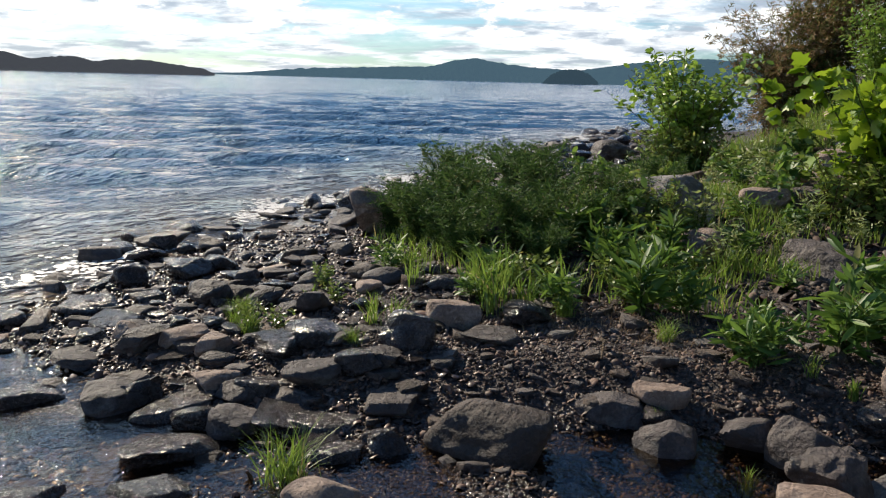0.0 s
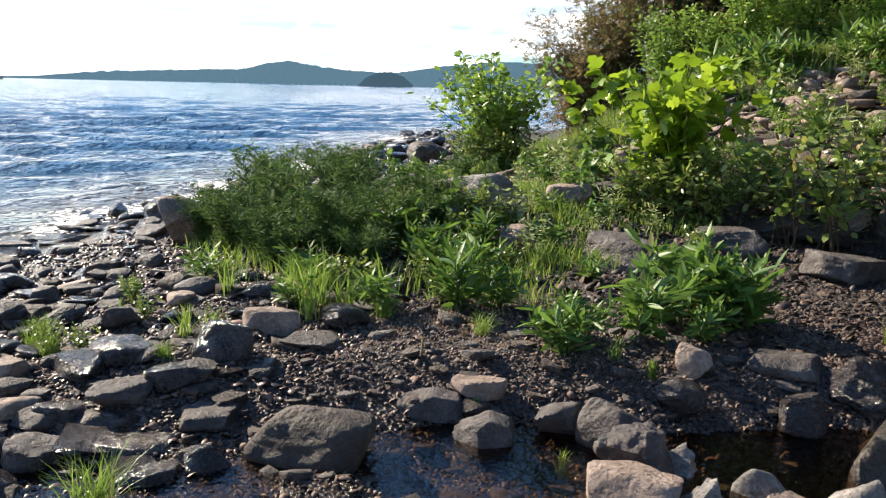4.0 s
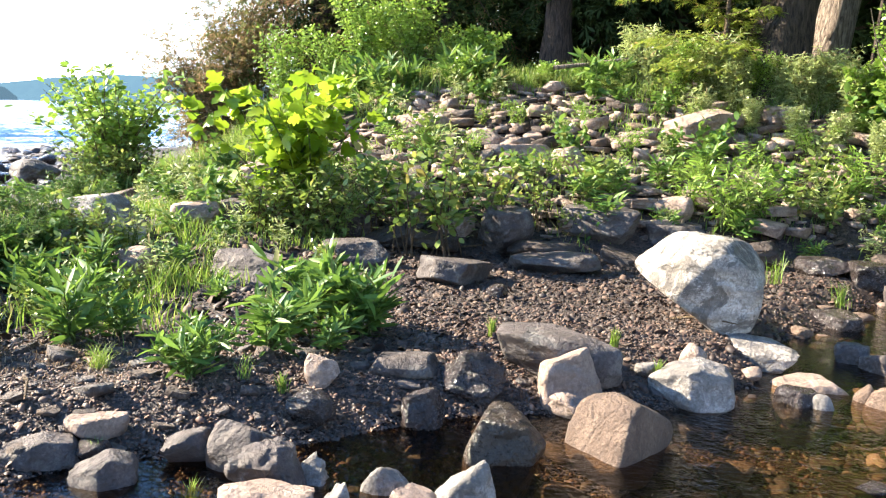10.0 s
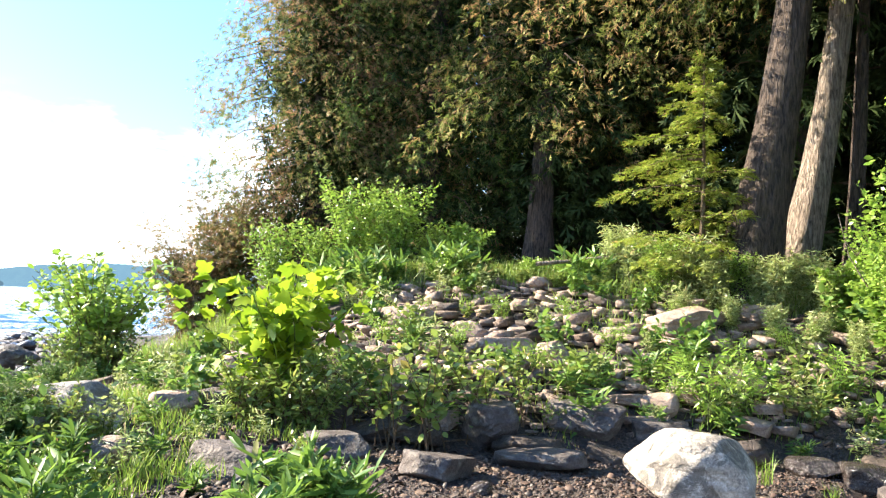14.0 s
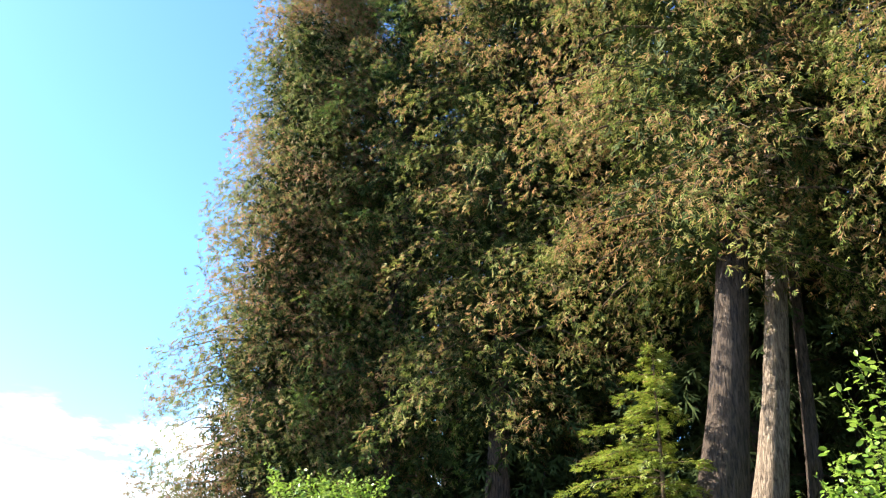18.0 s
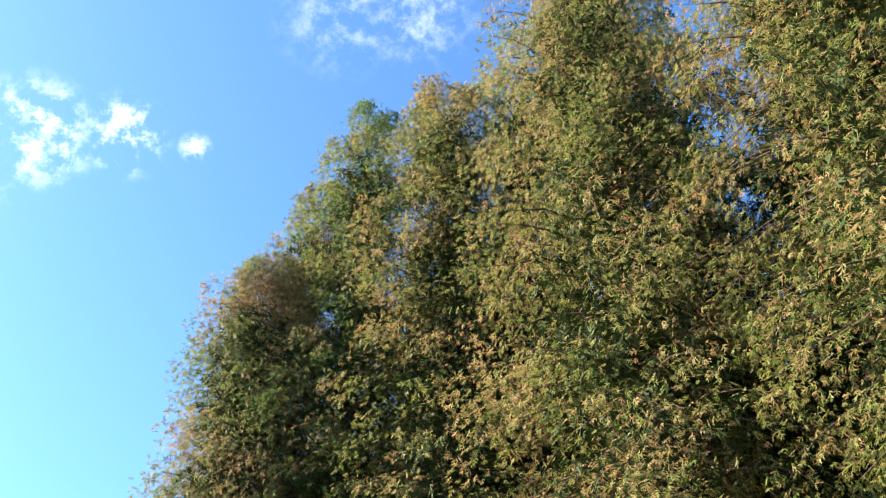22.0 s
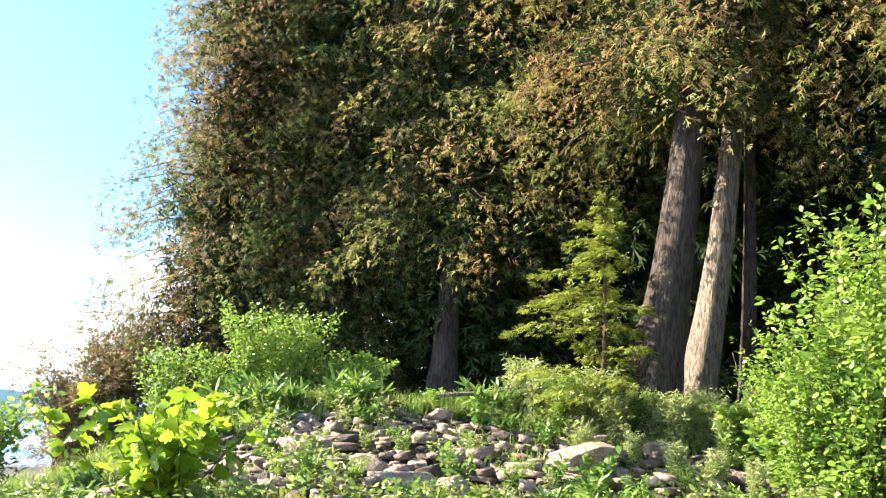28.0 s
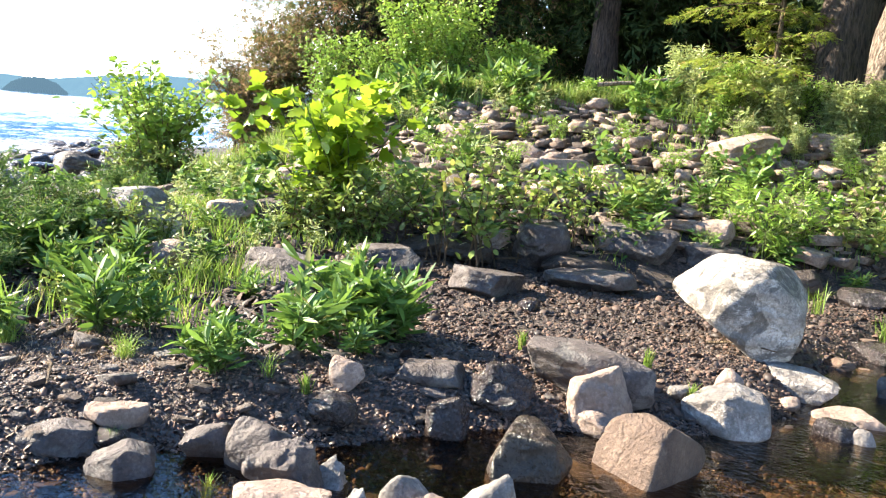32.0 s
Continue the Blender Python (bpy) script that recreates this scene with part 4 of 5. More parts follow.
scatter("stone", BEACH_KIT + stone_kit("stone", ["plate"] * 4, [ROCK_WET, ROCK_GREY], 60), 460, on_beach, lambda r: r.choice((0.11, 0.15, 0.2, 0.26, 0.33, 0.42)) * r.uniform(0.8, 1.15), "dark wet stone on the lake shore", "stones of the beach", apart=0.72, seed=5, single=60)
scatter("stone", stone_kit("stone", ["slab", "block", "plate", "slab", "round"], [ROCK_GREY, ROCK_DARK, ROCK_WET], 200) + stone_kit("stone", ["slab", "plate"], [ROCK_TAN], 230), 120, lambda r: (r.uniform(-4.9, -2.4), r.uniform(1.9, 4.6)), lambda r: r.choice((0.14, 0.18, 0.24, 0.32)) * r.uniform(0.85, 1.15), "flat-topped dark stone set in shingle", "stones of the beach", apart=0.8, seed=44, tilt=10, single=70, sink=0.25)
scatter("rock_slab", FOOT_KIT, 15, lambda r: (lambda x: (x, float(bank_foot(x)) + r.uniform(-0.55, 0.35)))(r.uniform(-2.5, 8.5)), lambda r: r.uniform(0.35, 0.8), "dark flat slab at the foot of the bank", "slabs at the bank foot", apart=0.55, seed=26, tilt=14, single=15, sink=0.1)
scatter("stone", BANK_KIT, 2600, on_bank, lambda r: r.choice((0.15, 0.2, 0.27, 0.36, 0.5)) * r.uniform(0.8, 1.15), "dry tan angular stone of the bank", "stones of the bank", apart=0.45, seed=6, tilt=14, single=90, sink=-0.1)
scatter("stone", BEACH_KIT, 150, lambda r: (lambda y: (float(shore_x(y)) + r.uniform(-0.3, 2.6), y))(r.uniform(10.5, 26)), lambda r: r.uniform(0.2, 0.55), "dark wet stone farther along the shore", "stones of the beach", apart=0.7, seed=15, single=0)
scatter("stone", stone_kit("stone", ["plate"] * 5, [ROCK_DARK, ROCK_GREY], 160), 420, lambda r: (r.gauss(-1.3, 1.0), r.uniform(2.5, 4.6)), lambda r: r.choice((0.06, 0.08, 0.12, 0.18, 0.24)) * r.uniform(0.8, 1.2), "small flat stone lying on the gravel", "flat stones on the gravel", apart=0.9, seed=31, tilt=14, single=40, sink=0.1)
scatter("stone", stone_kit("stone", ["plate"] * 4, [ROCK_DARK, ROCK_RUST], 260), 170, lambda r: (r.uniform(-0.8, 3.4), r.uniform(4.6, 7.9)), lambda r: r.choice((0.04, 0.06, 0.09, 0.14)) * r.uniform(0.8, 1.2), "small flat brown stone lying on the gravel", "flat stones on the gravel", apart=0.9, seed=37, tilt=16, single=30, sink=0.1)
scatter("stone", POOL_KIT, 110, in_pool, lambda r: r.choice((0.07, 0.10, 0.14, 0.2, 0.28)) * r.uniform(0.8, 1.2), "smooth brown stone in the shallow stream", "stones of the stream bed", apart=0.85, seed=8, single=36)


# ---- pebbles ----
def shard():
    """A small block with bevel-like uneven corners."""
    v = np.array([(x, y, z) for z in (-1, 1) for x, y in ((-1, -1), (1, -1), (1, 1), (-1, 1))], float) * [0.8, 0.8, 0.8]
    v[4:, :2] *= 0.72
    v = np.concatenate([v, [(0.1, -1.1, 0), (1.15, 0.1, 0.1), (-0.1, 1.1, 0), (-1.15, -0.1, 0)]])
    f = np.array([(4, 5, 6), (4, 6, 7), (0, 8, 4), (8, 5, 4), (8, 1, 5), (1, 9, 5), (9, 6, 5), (9, 2, 6), (2, 10, 6), (10, 7, 6), (10, 3, 7), (3, 11, 7), (11, 4, 7), (11, 0, 4)])
    return v, f


def turns(n, tilt=math.pi):
    """Random turning matrices."""
    a, b, c = rng.uniform(0, 2 * math.pi, n), rng.normal(0, tilt, n), rng.normal(0, tilt, n)
    ca, sa, cb, sb, cc, sc = np.cos(a), np.sin(a), np.cos(b), np.sin(b), np.cos(c), np.sin(c)
    z, o = np.zeros(n), np.ones(n)
    rz = np.array([[ca, -sa, z], [sa, ca, z], [z, z, o]]).transpose(2, 0, 1)
    rx = np.array([[o, z, z], [z, cb, -sb], [z, sb, cb]]).transpose(2, 0, 1)
    ry = np.array([[cc, z, sc], [z, o, z], [-sc, z, cc]]).transpose(2, 0, 1)
    return rz @ rx @ ry


def strew(template, faces, places, mats, scales):
    """Many copies of a small shape as one joined mesh's points and faces."""
    n, k = len(places), len(template)
    pts = np.einsum("nij,nkj->nki", mats, template[None] * scales[:, None, :] if scales.ndim == 2 else template[None] * scales[:, None, None]) + places[:, None, :]
    fs = (faces[None] + (np.arange(n) * k)[:, None, None]).reshape(-1, faces.shape[1])
    return pts.reshape(-1, 3), fs


PEB_V, PEB_F = shard()


def pebble_bed(name, xs, ys, small, big, label, material=PEBBLES):
    keep = (xs - shore_x(ys) > -0.2)
    xs, ys = xs[keep], ys[keep]
    n = len(xs)
    w = rng.uniform(small, big, n) * rng.choice([0.6, 0.85, 1.1, 1.7], n, p=[0.36, 0.37, 0.22, 0.05])
    sc = np.stack([w, w * rng.uniform(0.45, 0.95, n), w * rng.uniform(0.16, 0.5, n)], -1) * 0.5
    pts, fs = strew(PEB_V, PEB_F, np.stack([xs, ys, ground_z(xs, ys) + 0.12 * w], -1), turns(n, 0.6), sc)
    ob = tagged(new(name, mesh_from(name, pts, fs, False)), label, "gravel", kind="stuff")
    ob.data.materials.append(material)


n = 40000
gx = rng.uniform(-4.0, 0.9, n)
pebble_bed("gravel", gx, 2.0 + (2.9 + 0.25 * (gx + 2.5) - 0.3 * np.abs(gx)) * rng.beta(1.3, 1.1, n) + 0.2, 0.009, 0.027, "dark wet gravel beside the stream", PEBBLES_DAMP)
n = 26000
pebble_bed("gravel", rng.uniform(-1.0, 4.2, n), 4.2 + 5 * rng.beta(1, 1.4, n), 0.010, 0.028, "brown gravel between the boulders")
n = 16000
pebble_bed("gravel", rng.uniform(-6.0, -2.2, n), rng.uniform(1.0, 6.0, n), 0.014, 0.05, "dark shingle of the lake shore", PEBBLES_WET)
n = 6500
pebble_bed("gravel", rng.uniform(-1.0, 3.6, n), rng.uniform(4.4, 8.2, n), 0.022, 0.055, "coarse brown gravel between the boulders")
n = 15000
pebble_bed("gravel", rng.uniform(-1.3, 2.6, n), rng.uniform(3.3, 5.7, n), 0.008, 0.024, "dark damp gravel at the pool edge", PEBBLES_DAMP)
n = 5000
pebble_bed("gravel", rng.uniform(-4.6, -0.8, n), rng.uniform(5.0, 10.5, n), 0.03, 0.10, "brown rubble between the plants of the spit")
n = 3000
bx, by = rng.uniform(-0.5, 4.5, n), rng.uniform(2.4, 7.5, n)
sunk = ground_z(bx, by) < -0.04
pebble_bed("gravel", bx[sunk], by[sunk], 0.03, 0.09, "brown pebbles on the stream bed")


# broken foam where the small waves run out; added flecks stand in for glitter
n = 12000
fy = 2.0 + 25 * rng.random(n)
band = rng.choice([0.0, 0.0, 0.0, -0.35], n)
fx = shore_x(fy) + band + rng.normal(0.05, 0.16, n) + 0.22 * np.sin(fy * 1.7 + band) + 0.12 * np.sin(fy * 4.3)
keep = (np.sin(fy * 2.1 + band * 3) + np.sin(fy * 0.9 + 1 + band) + rng.normal(0, 0.5, n) > 0.15 - 0.4 * (band == 0))
fx, fy = fx[keep], fy[keep]
disc = np.array([(math.cos(a), math.sin(a), 0.0) for a in np.linspace(0, 2 * math.pi, 6, endpoint=False)] + [(0, 0, 0.35)])
w = rng.uniform(0.006, 0.032, len(fx))
pts, fs = strew(disc, np.array([(i, (i + 1) % 6, 6) for i in range(6)]), np.stack([fx, fy, np.maximum(lake_z(fx, fy), ground_z(fx, fy)) + 0.008], -1), turns(len(fx), 0.05), np.stack([w, w * 1.6, w * 0.5], -1))
ob = tagged(new("foam", mesh_from("foam", pts, fs)), "thin broken foam along the water's edge", "foam", kind="stuff")
ob.data.materials.append(FOAM)


# ---- plants ----
def fan(outline, fold=0.12):
    """A leaf from its half outline (along, across): folded a little at the midrib; lies along +y, faces +z."""
    v, f = [], []
    for y, x in outline:
        v += [(-x, y, fold * x), (0, y, -0.10 * y * y), (x, y, fold * x)]
    for i in range(len(outline) - 1):
        a, b = 3 * i, 3 * i + 3
        f += [(a, a + 1, b + 1, b), (a + 1, a + 2, b + 2, b + 1)]
    v = np.array(v, float)
    v[0::3, 2] += -0.10 * v[0::3, 1] ** 2
    v[2::3, 2] += -0.10 * v[2::3, 1] ** 2
    return v, np.array(f)


LANCE = fan([(0, 0.01), (0.3, 0.095), (0.7, 0.08), (1.0, 0.003)])
OVAL = fan([(0, 0.01), (0.28, 0.23), (0.68, 0.25), (1.0, 0.01)])
LOBED = fan([(0, 0.02), (0.1, 0.36), (0.28, 0.30), (0.42, 0.50), (0.56, 0.22), (0.75, 0.26), (1.0, 0.01)], 0.16)
BROAD = fan([(0, 0.012), (0.22, 0.055), (0.48, 0.092), (0.76, 0.072), (1.0, 0.004)], 0.22)
SMALL = fan([(0, 0.02), (0.5, 0.24), (1.0, 0.01)])
NARROW = fan([(0, 0.01), (0.4, 0.085), (1.0, 0.003)])


def spray_shape():
    """A flat cedar spray: a spine with side fingers."""
    v, f = [], []
    for x0, y0, dx, dy, w in ((0, 0, 0.04, 1, 0.055), (0, 0.08, 0.36, 0.36, 0.055), (0, 0.2, -0.36, 0.38, 0.055), (0, 0.42, 0.28, 0.36, 0.05), (0, 0.55, -0.22, 0.32, 0.05)):
        k = len(v)
        q = math.hypot(dx, dy)
        px, py = -dy / q * w, dx / q * w
        m = 0.55
        v += [(x0, y0, 0), (x0 + dx * m + px, y0 + dy * m + py, 0.02), (x0 + dx, y0 + dy, -0.06), (x0 + dx * m - px, y0 + dy * m - py, 0.02)]
        f += [(k, k + 1, k + 2, k + 3)]
    return np.array(v, float), np.array(f)


SPRAY = spray_shape()


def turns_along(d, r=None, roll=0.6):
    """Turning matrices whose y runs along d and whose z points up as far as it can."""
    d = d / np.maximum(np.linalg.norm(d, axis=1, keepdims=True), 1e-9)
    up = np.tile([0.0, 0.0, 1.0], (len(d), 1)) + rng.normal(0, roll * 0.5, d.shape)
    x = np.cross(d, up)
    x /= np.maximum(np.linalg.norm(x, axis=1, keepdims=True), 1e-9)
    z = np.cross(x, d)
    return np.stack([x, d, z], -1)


def tube(path, radii, sides=6):
    """Points and faces of a tapered tube along a path."""
    path = np.asarray(path, float)
    t = np.gradient(path, axis=0)
    t /= np.maximum(np.linalg.norm(t, axis=1, keepdims=True), 1e-9)
    ref = np.where(np.abs(t[:, 2:3]) > 0.9, [[1.0, 0, 0]], [[0, 0, 1.0]])
    a = np.cross(t, ref)
    a /= np.maximum(np.linalg.norm(a, axis=1, keepdims=True), 1e-9)
    b = np.cross(t, a)
    ang = np.linspace(0, 2 * math.pi, sides, endpoint=False)
    ring = path[:, None] + np.asarray(radii)[:, None, None] * (a[:, None] * np.cos(ang)[None, :, None] + b[:, None] * np.sin(ang)[None, :, None])
    n = len(path)
    i = np.arange(n * sides).reshape(n, sides)
    j = np.roll(i, -1, axis=1)
    return ring.reshape(-1, 3), np.stack([i[:-1], j[:-1], j[1:], i[1:]], -1).reshape(-1, 4)


def shrub_meshes(height, spread, stems, per_stem, leaf, size, droop=0.2, low=0.25, side=0.35, stem_r=0.008, thin=True):
    """Curved stems with side twigs, and leaves along their upper parts."""
    tubes, at, way, mains = [], [], [], []
    for s in range(stems):
        a = rng.uniform(0, 2 * math.pi)
        h, lean = height * rng.uniform(0.6, 1.0), spread * rng.uniform(0.25, 1.0)
        k = np.linspace(0, 1, 7)
        base = rng.normal(0, spread * 0.10, 2)
        wob = rng.normal(0, 0.03 * height, (7, 2)).cumsum(0) * 0.5
        p = np.stack([base[0] + math.cos(a) * lean * k ** 1.5 + wob[:, 0] * k, base[1] + math.sin(a) * lean * k ** 1.5 + wob[:, 1] * k, h * k ** 0.9], -1)
        tubes.append(tube(p[::2] if thin else p, (stem_r * (1.1 - k * 0.8))[::2] if thin else stem_r * (1.1 - k * 0.8), 4 if thin else 6))
        mains.append(len(tubes) - 1)
        q = low + (1 - low) * rng.random(per_stem) ** 0.8
        idx = np.clip((q * 6), 0, 5.999)
        i0 = idx.astype(int)
        pos = p[i0] + (p[i0 + 1] - p[i0]) * (idx - i0)[:, None]
        d = rng.normal(0, 1, (per_stem, 3)) * [1, 1, 0.5] + [0, 0, 0.25]
        d /= np.linalg.norm(d, axis=1, keepdims=True)
        out = rng.random(per_stem)[:, None] * side * (1.15 - q[:, None]) * height * 0.5
        at.append(pos + d * out)
        way.append(d + [0, 0, -droop])
        for m in range(min(6, per_stem // 8)):
            tubes.append(tube(np.stack([pos[m], pos[m] + d[m] * out[m] * 0.6 + [0, 0, 0.01], pos[m] + d[m] * out[m]]), [stem_r * 0.45, stem_r * 0.35, stem_r * 0.2], 3))
    at, way = np.concatenate(at), np.concatenate(way)
    sc = size * rng.uniform(0.55, 1.15, len(at))
    if not thin:
        twigs = [t for i, t in enumerate(tubes) if i not in mains]
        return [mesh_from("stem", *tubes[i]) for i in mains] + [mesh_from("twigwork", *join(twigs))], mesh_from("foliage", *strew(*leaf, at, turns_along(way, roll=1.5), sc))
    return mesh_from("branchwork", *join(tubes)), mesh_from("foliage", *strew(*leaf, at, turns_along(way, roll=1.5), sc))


def plant(name, label, category, group, meshes, leaf_mat, stem_mat=STEM):
    ob = thing(name, label, category, group)
    for me in meshes[0] if isinstance(meshes[0], list) else [meshes[0]]:
        piece = part(me.name.split(".")[0], me, stem_mat, ob)
        if not me.name.startswith("stem"):
            tagged(piece, kind="stuff")
    part("foliage", meshes[1], leaf_mat, ob)
    return ob


def put(ob, x, y, turn=0.0, scale=1.0, lift=0.0):
    ob.matrix_world = pose(x, y, float(ground_z(x, y)) + lift, 0, 0, turn) @ Matrix.Scale(scale, 4)
    return ob


def tuft_mesh(name, blades, height, spread, width, bend=0.5):
    """Bent grass blades from one foot."""
    n = blades
    a = rng.uniform(0, 2 * math.pi, n)
    h, lean = height * rng.uniform(0.5, 1.0, n), spread * rng.uniform(0.15, 1.0, n)
    k = np.array([0, 0.35, 0.7, 1.0])
    out = lean[:, None] * k ** 1.8
    bx, by = rng.normal(0, spread * 0.18, n), rng.normal(0, spread * 0.18, n)
    cx = bx[:, None] + np.cos(a)[:, None] * out
    cy = by[:, None] + np.sin(a)[:, None] * out
    cz = h[:, None] * (k - bend * 0.35 * k ** 3)
    t = a + rng.normal(0, 0.8, n) + math.pi / 2
    w = width * rng.uniform(0.6, 1.2, n)[:, None] * np.array([0.7, 1.0, 0.7, 0.05])
    lx, ly = np.cos(t)[:, None] * w, np.sin(t)[:, None] * w
    v = np.stack([np.stack([cx - lx, cy - ly, cz], -1), np.stack([cx + lx, cy + ly, cz], -1)], 2).reshape(-1, 3)
    i = (np.arange(n) * 8)[:, None, None]
    f = np.array([[0, 1, 3, 2], [2, 3, 5, 4], [4, 5, 7, 6]])[None] + i
    return mesh_from(name, v, f.reshape(-1, 4))


# shrubs that stand apart
put(plant("shrub", "dense alder shrub with round leaves at the water", "shrub", "", shrub_meshes(1.9, 1.3, 50, 62, OVAL, 0.135, 0.0, 0.0, 0.3, 0.01, False), LEAF_LUSH), -5.0, 12.9, 20)
put(plant("sapling", "bright sunlit sapling with big lobed leaves", "sapling", "", shrub_meshes(1.7, 1.15, 20, 30, LOBED, 0.185, 0.45, 0.25, 0.4, 0.012, False), LEAF_BRIGHT, STEM_GREEN), -1.6, 8.7, 0)
FOOT = put(plant("shrub", "low bushy growth at the sapling's foot", "shrub", "shrubs of the bank", shrub_meshes(0.7, 0.55, 20, 44, SMALL, 0.085, 0.1, 0.05, 0.4), LEAF_MID), -1.35, 8.35, 40, 1.1)
for x, y, t, k in ((-1.75, 8.3, 110, 1.0), (-1.05, 8.2, 250, 0.85), (-4.6, 12.6, 30, 1.15), (-5.4, 12.7, 200, 1.1), (-5.0, 12.3, 310, 0.9), (-2.82, 6.62, 70, 0.62)):
    put(copy_thing(FOOT, Matrix()), x, y, t, k)

WILLOW = [plant("shrub", "leafy willow shrub at the bank foot", "shrub", "shrubs of the bank", shrub_meshes(1.1, 0.6, 8, 26, OVAL, 0.105, 0.0, 0.2, 0.3), LEAF_MID) for _ in range(2)]
put(WILLOW[0], 0.05, 7.7, 0, 1.05)
put(WILLOW[1], -0.38, 7.75, 60, 1.0)
for x, y, t, s in ((0.5, 8.15, 100, 0.95), (-0.75, 8.45, 200, 0.8), (0.9, 8.5, 340, 0.75)):
    copy_thing(WILLOW[(t // 100) % 2], pose(x, y, float(ground_z(x, y)), 0, 0, t) @ Matrix.Scale(s, 4))

FEATHER = [plant("feathery_bush", "grey-green feathery bush on the spit", "bush", "feathery bushes on the spit", shrub_meshes(0.6, 0.44, 32, 90, NARROW, 0.075, -0.2, 0.05, 0.3, 0.004), LEAF_FEATHER, STEM_GREEN) for _ in range(2)]
put(FEATHER[0], -4.2, 5.75, 0, 1.15)
put(FEATHER[1], -3.6, 6.1, 0, 1.0)
for x, y, t, s in ((-3.5, 4.75, 15, 0.7), (-3.85, 5.05, 35, 0.9), (-3.3, 5.2, 75, 0.95), (-4.3, 5.3, 95, 0.9), (-3.0, 5.75, 115, 0.8), (-2.9, 4.9, 155, 0.6), (-4.6, 6.3, 60, 0.8), (-4.0, 6.7, 130, 1.1), (-3.2, 6.7, 200, 0.7), (-4.7, 5.5, 240, 0.6), (-5.2, 7.0, 300, 1.0), (-3.3, 7.75, 90, 0.85), (-5.3, 8.3, 150, 0.9), (-3.9, 5.2, 10, 0.6), (-3.5, 5.6, 30, 0.7), (-4.9, 6.0, 170, 0.7), (-3.0, 6.2, 250, 0.6)):
    copy_thing(FEATHER[t % 20 // 10], pose(x, y, float(ground_z(x, y)), 0, 0, t) @ Matrix.Scale(s, 4))

HERB = [plant("broadleaf_herb", "lush green herb with long lance leaves", "herb", "herbs on the gravel", shrub_meshes(0.31, 0.24, 9, 19, BROAD, 0.155, -0.3, 0.02, 0.12, 0.005), LEAF_HERB, STEM_GREEN) for _ in range(3)]
SPOTS = ((-1.2, 3.98, 310, 0.85), (-0.92, 4.4, 15, 1.1), (-0.5, 5.15, 85, 1.2), (-1.3, 4.1, 35, 0.8), (-2.45, 5.1, 200, 0.7), (-2.65, 5.3, 290, 0.75), (-0.85, 4.85, 0, 1.2), (-0.62, 4.95, 50, 1.15), (-0.45, 5.0, 140, 1.0), (-1.2, 4.25, 190, 0.9), (-0.8, 5.2, 280, 1.2),
         (-1.95, 4.45, 20, 1.0), (-1.8, 4.6, 120, 0.85), (-2.9, 5.7, 210, 0.9), (-3.1, 5.5, 260, 0.9), (-2.7, 5.6, 300, 0.8), (-3.3, 5.3, 350, 0.8), (-2.4, 5.9, 40, 0.8), (-1.5, 5.6, 90, 0.7), (-2.0, 6.3, 130, 0.7), (-1.0, 6.0, 180, 0.65), (-0.6, 4.6, 65, 0.8))
for i, (x, y, t, s) in enumerate(SPOTS):
    m = pose(x, y, float(ground_z(x, y)), 0, 0, t) @ Matrix.Scale(s, 4)
    if i < 3:
        HERB[i].matrix_world = m
    else:
        copy_thing(HERB[i % 3], m)


def tuft(label, group, blades, height, spread, width, material=LEAF_GRASS):
    ob = tagged(new("grass_tuft", tuft_mesh("grass_tuft", blades, height, spread, width)), label, "grass", group)
    ob.data.materials.append(material)
    return ob


TALL = [tuft("upright bright green grass tuft", "grass tufts by the stream", 30, 0.5, 0.24, 0.006) for _ in range(2)]
for i, (x, y, s) in enumerate(((-2.66, 3.95, 1.1), (-2.37, 4.22, 0.85), (-2.78, 4.12, 0.95), (-3.05, 3.3, 0.55), (-2.98, 3.42, 0.45), (-3.6, 3.4, 0.4), (-3.3, 4.0, 0.65), (-3.0, 4.25, 0.7), (-2.55, 4.1, 0.7), (-2.2, 7.2, 0.8), (-2.0, 8.3, 0.8), (-3.9, 9.3, 0.9), (-4.4, 9.9, 0.9), (-0.95, 4.0, 0.35), (-2.3, 6.6, 0.7), (-1.75, 6.4, 0.65), (2.9, 7.3, 0.7), (3.3, 6.9, 0.6), (-1.95, 5.7, 0.6), (-2.1, 4.95, 0.5))):
    ob = TALL[i] if i < 2 else copy_thing(TALL[i % 2], Matrix())
    put(ob, x, y, 47 * i, s)
FINE = tuft("pale fine grass tuft among wet stones", "grass tufts by the stream", 110, 0.28, 0.22, 0.0025)
put(FINE, -2.32, 2.0, 0, 1.0, 0.0)
for x, y, s in ((-3.7, 2.95, 0.7), (-3.5, 2.85, 0.6), (-3.85, 3.1, 0.6), (-2.9, 3.0, 0.5), (-2.3, 4.1, 0.6), (-1.7, 4.1, 0.6)):
    put(copy_thing(FINE, Matrix()), x, y, 90 * x, s)
SPRIG = tuft("small yellow-green horsetail sprig in gravel", "sprigs in the gravel", 44, 0.17, 0.06, 0.0035)
for i, (x, y, s) in enumerate(((0.33, 5.2, 1.0), (1.05, 4.95, 1.0), (1.22, 4.57, 1.0), (-0.97, 3.2, 1.0), (-1.43, 3.38, 0.8), (-1.62, 3.3, 0.7), (-0.75, 3.95, 0.8))):
    put(SPRIG if i == 0 else copy_thing(SPRIG, Matrix()), x, y, 60 * i, s)

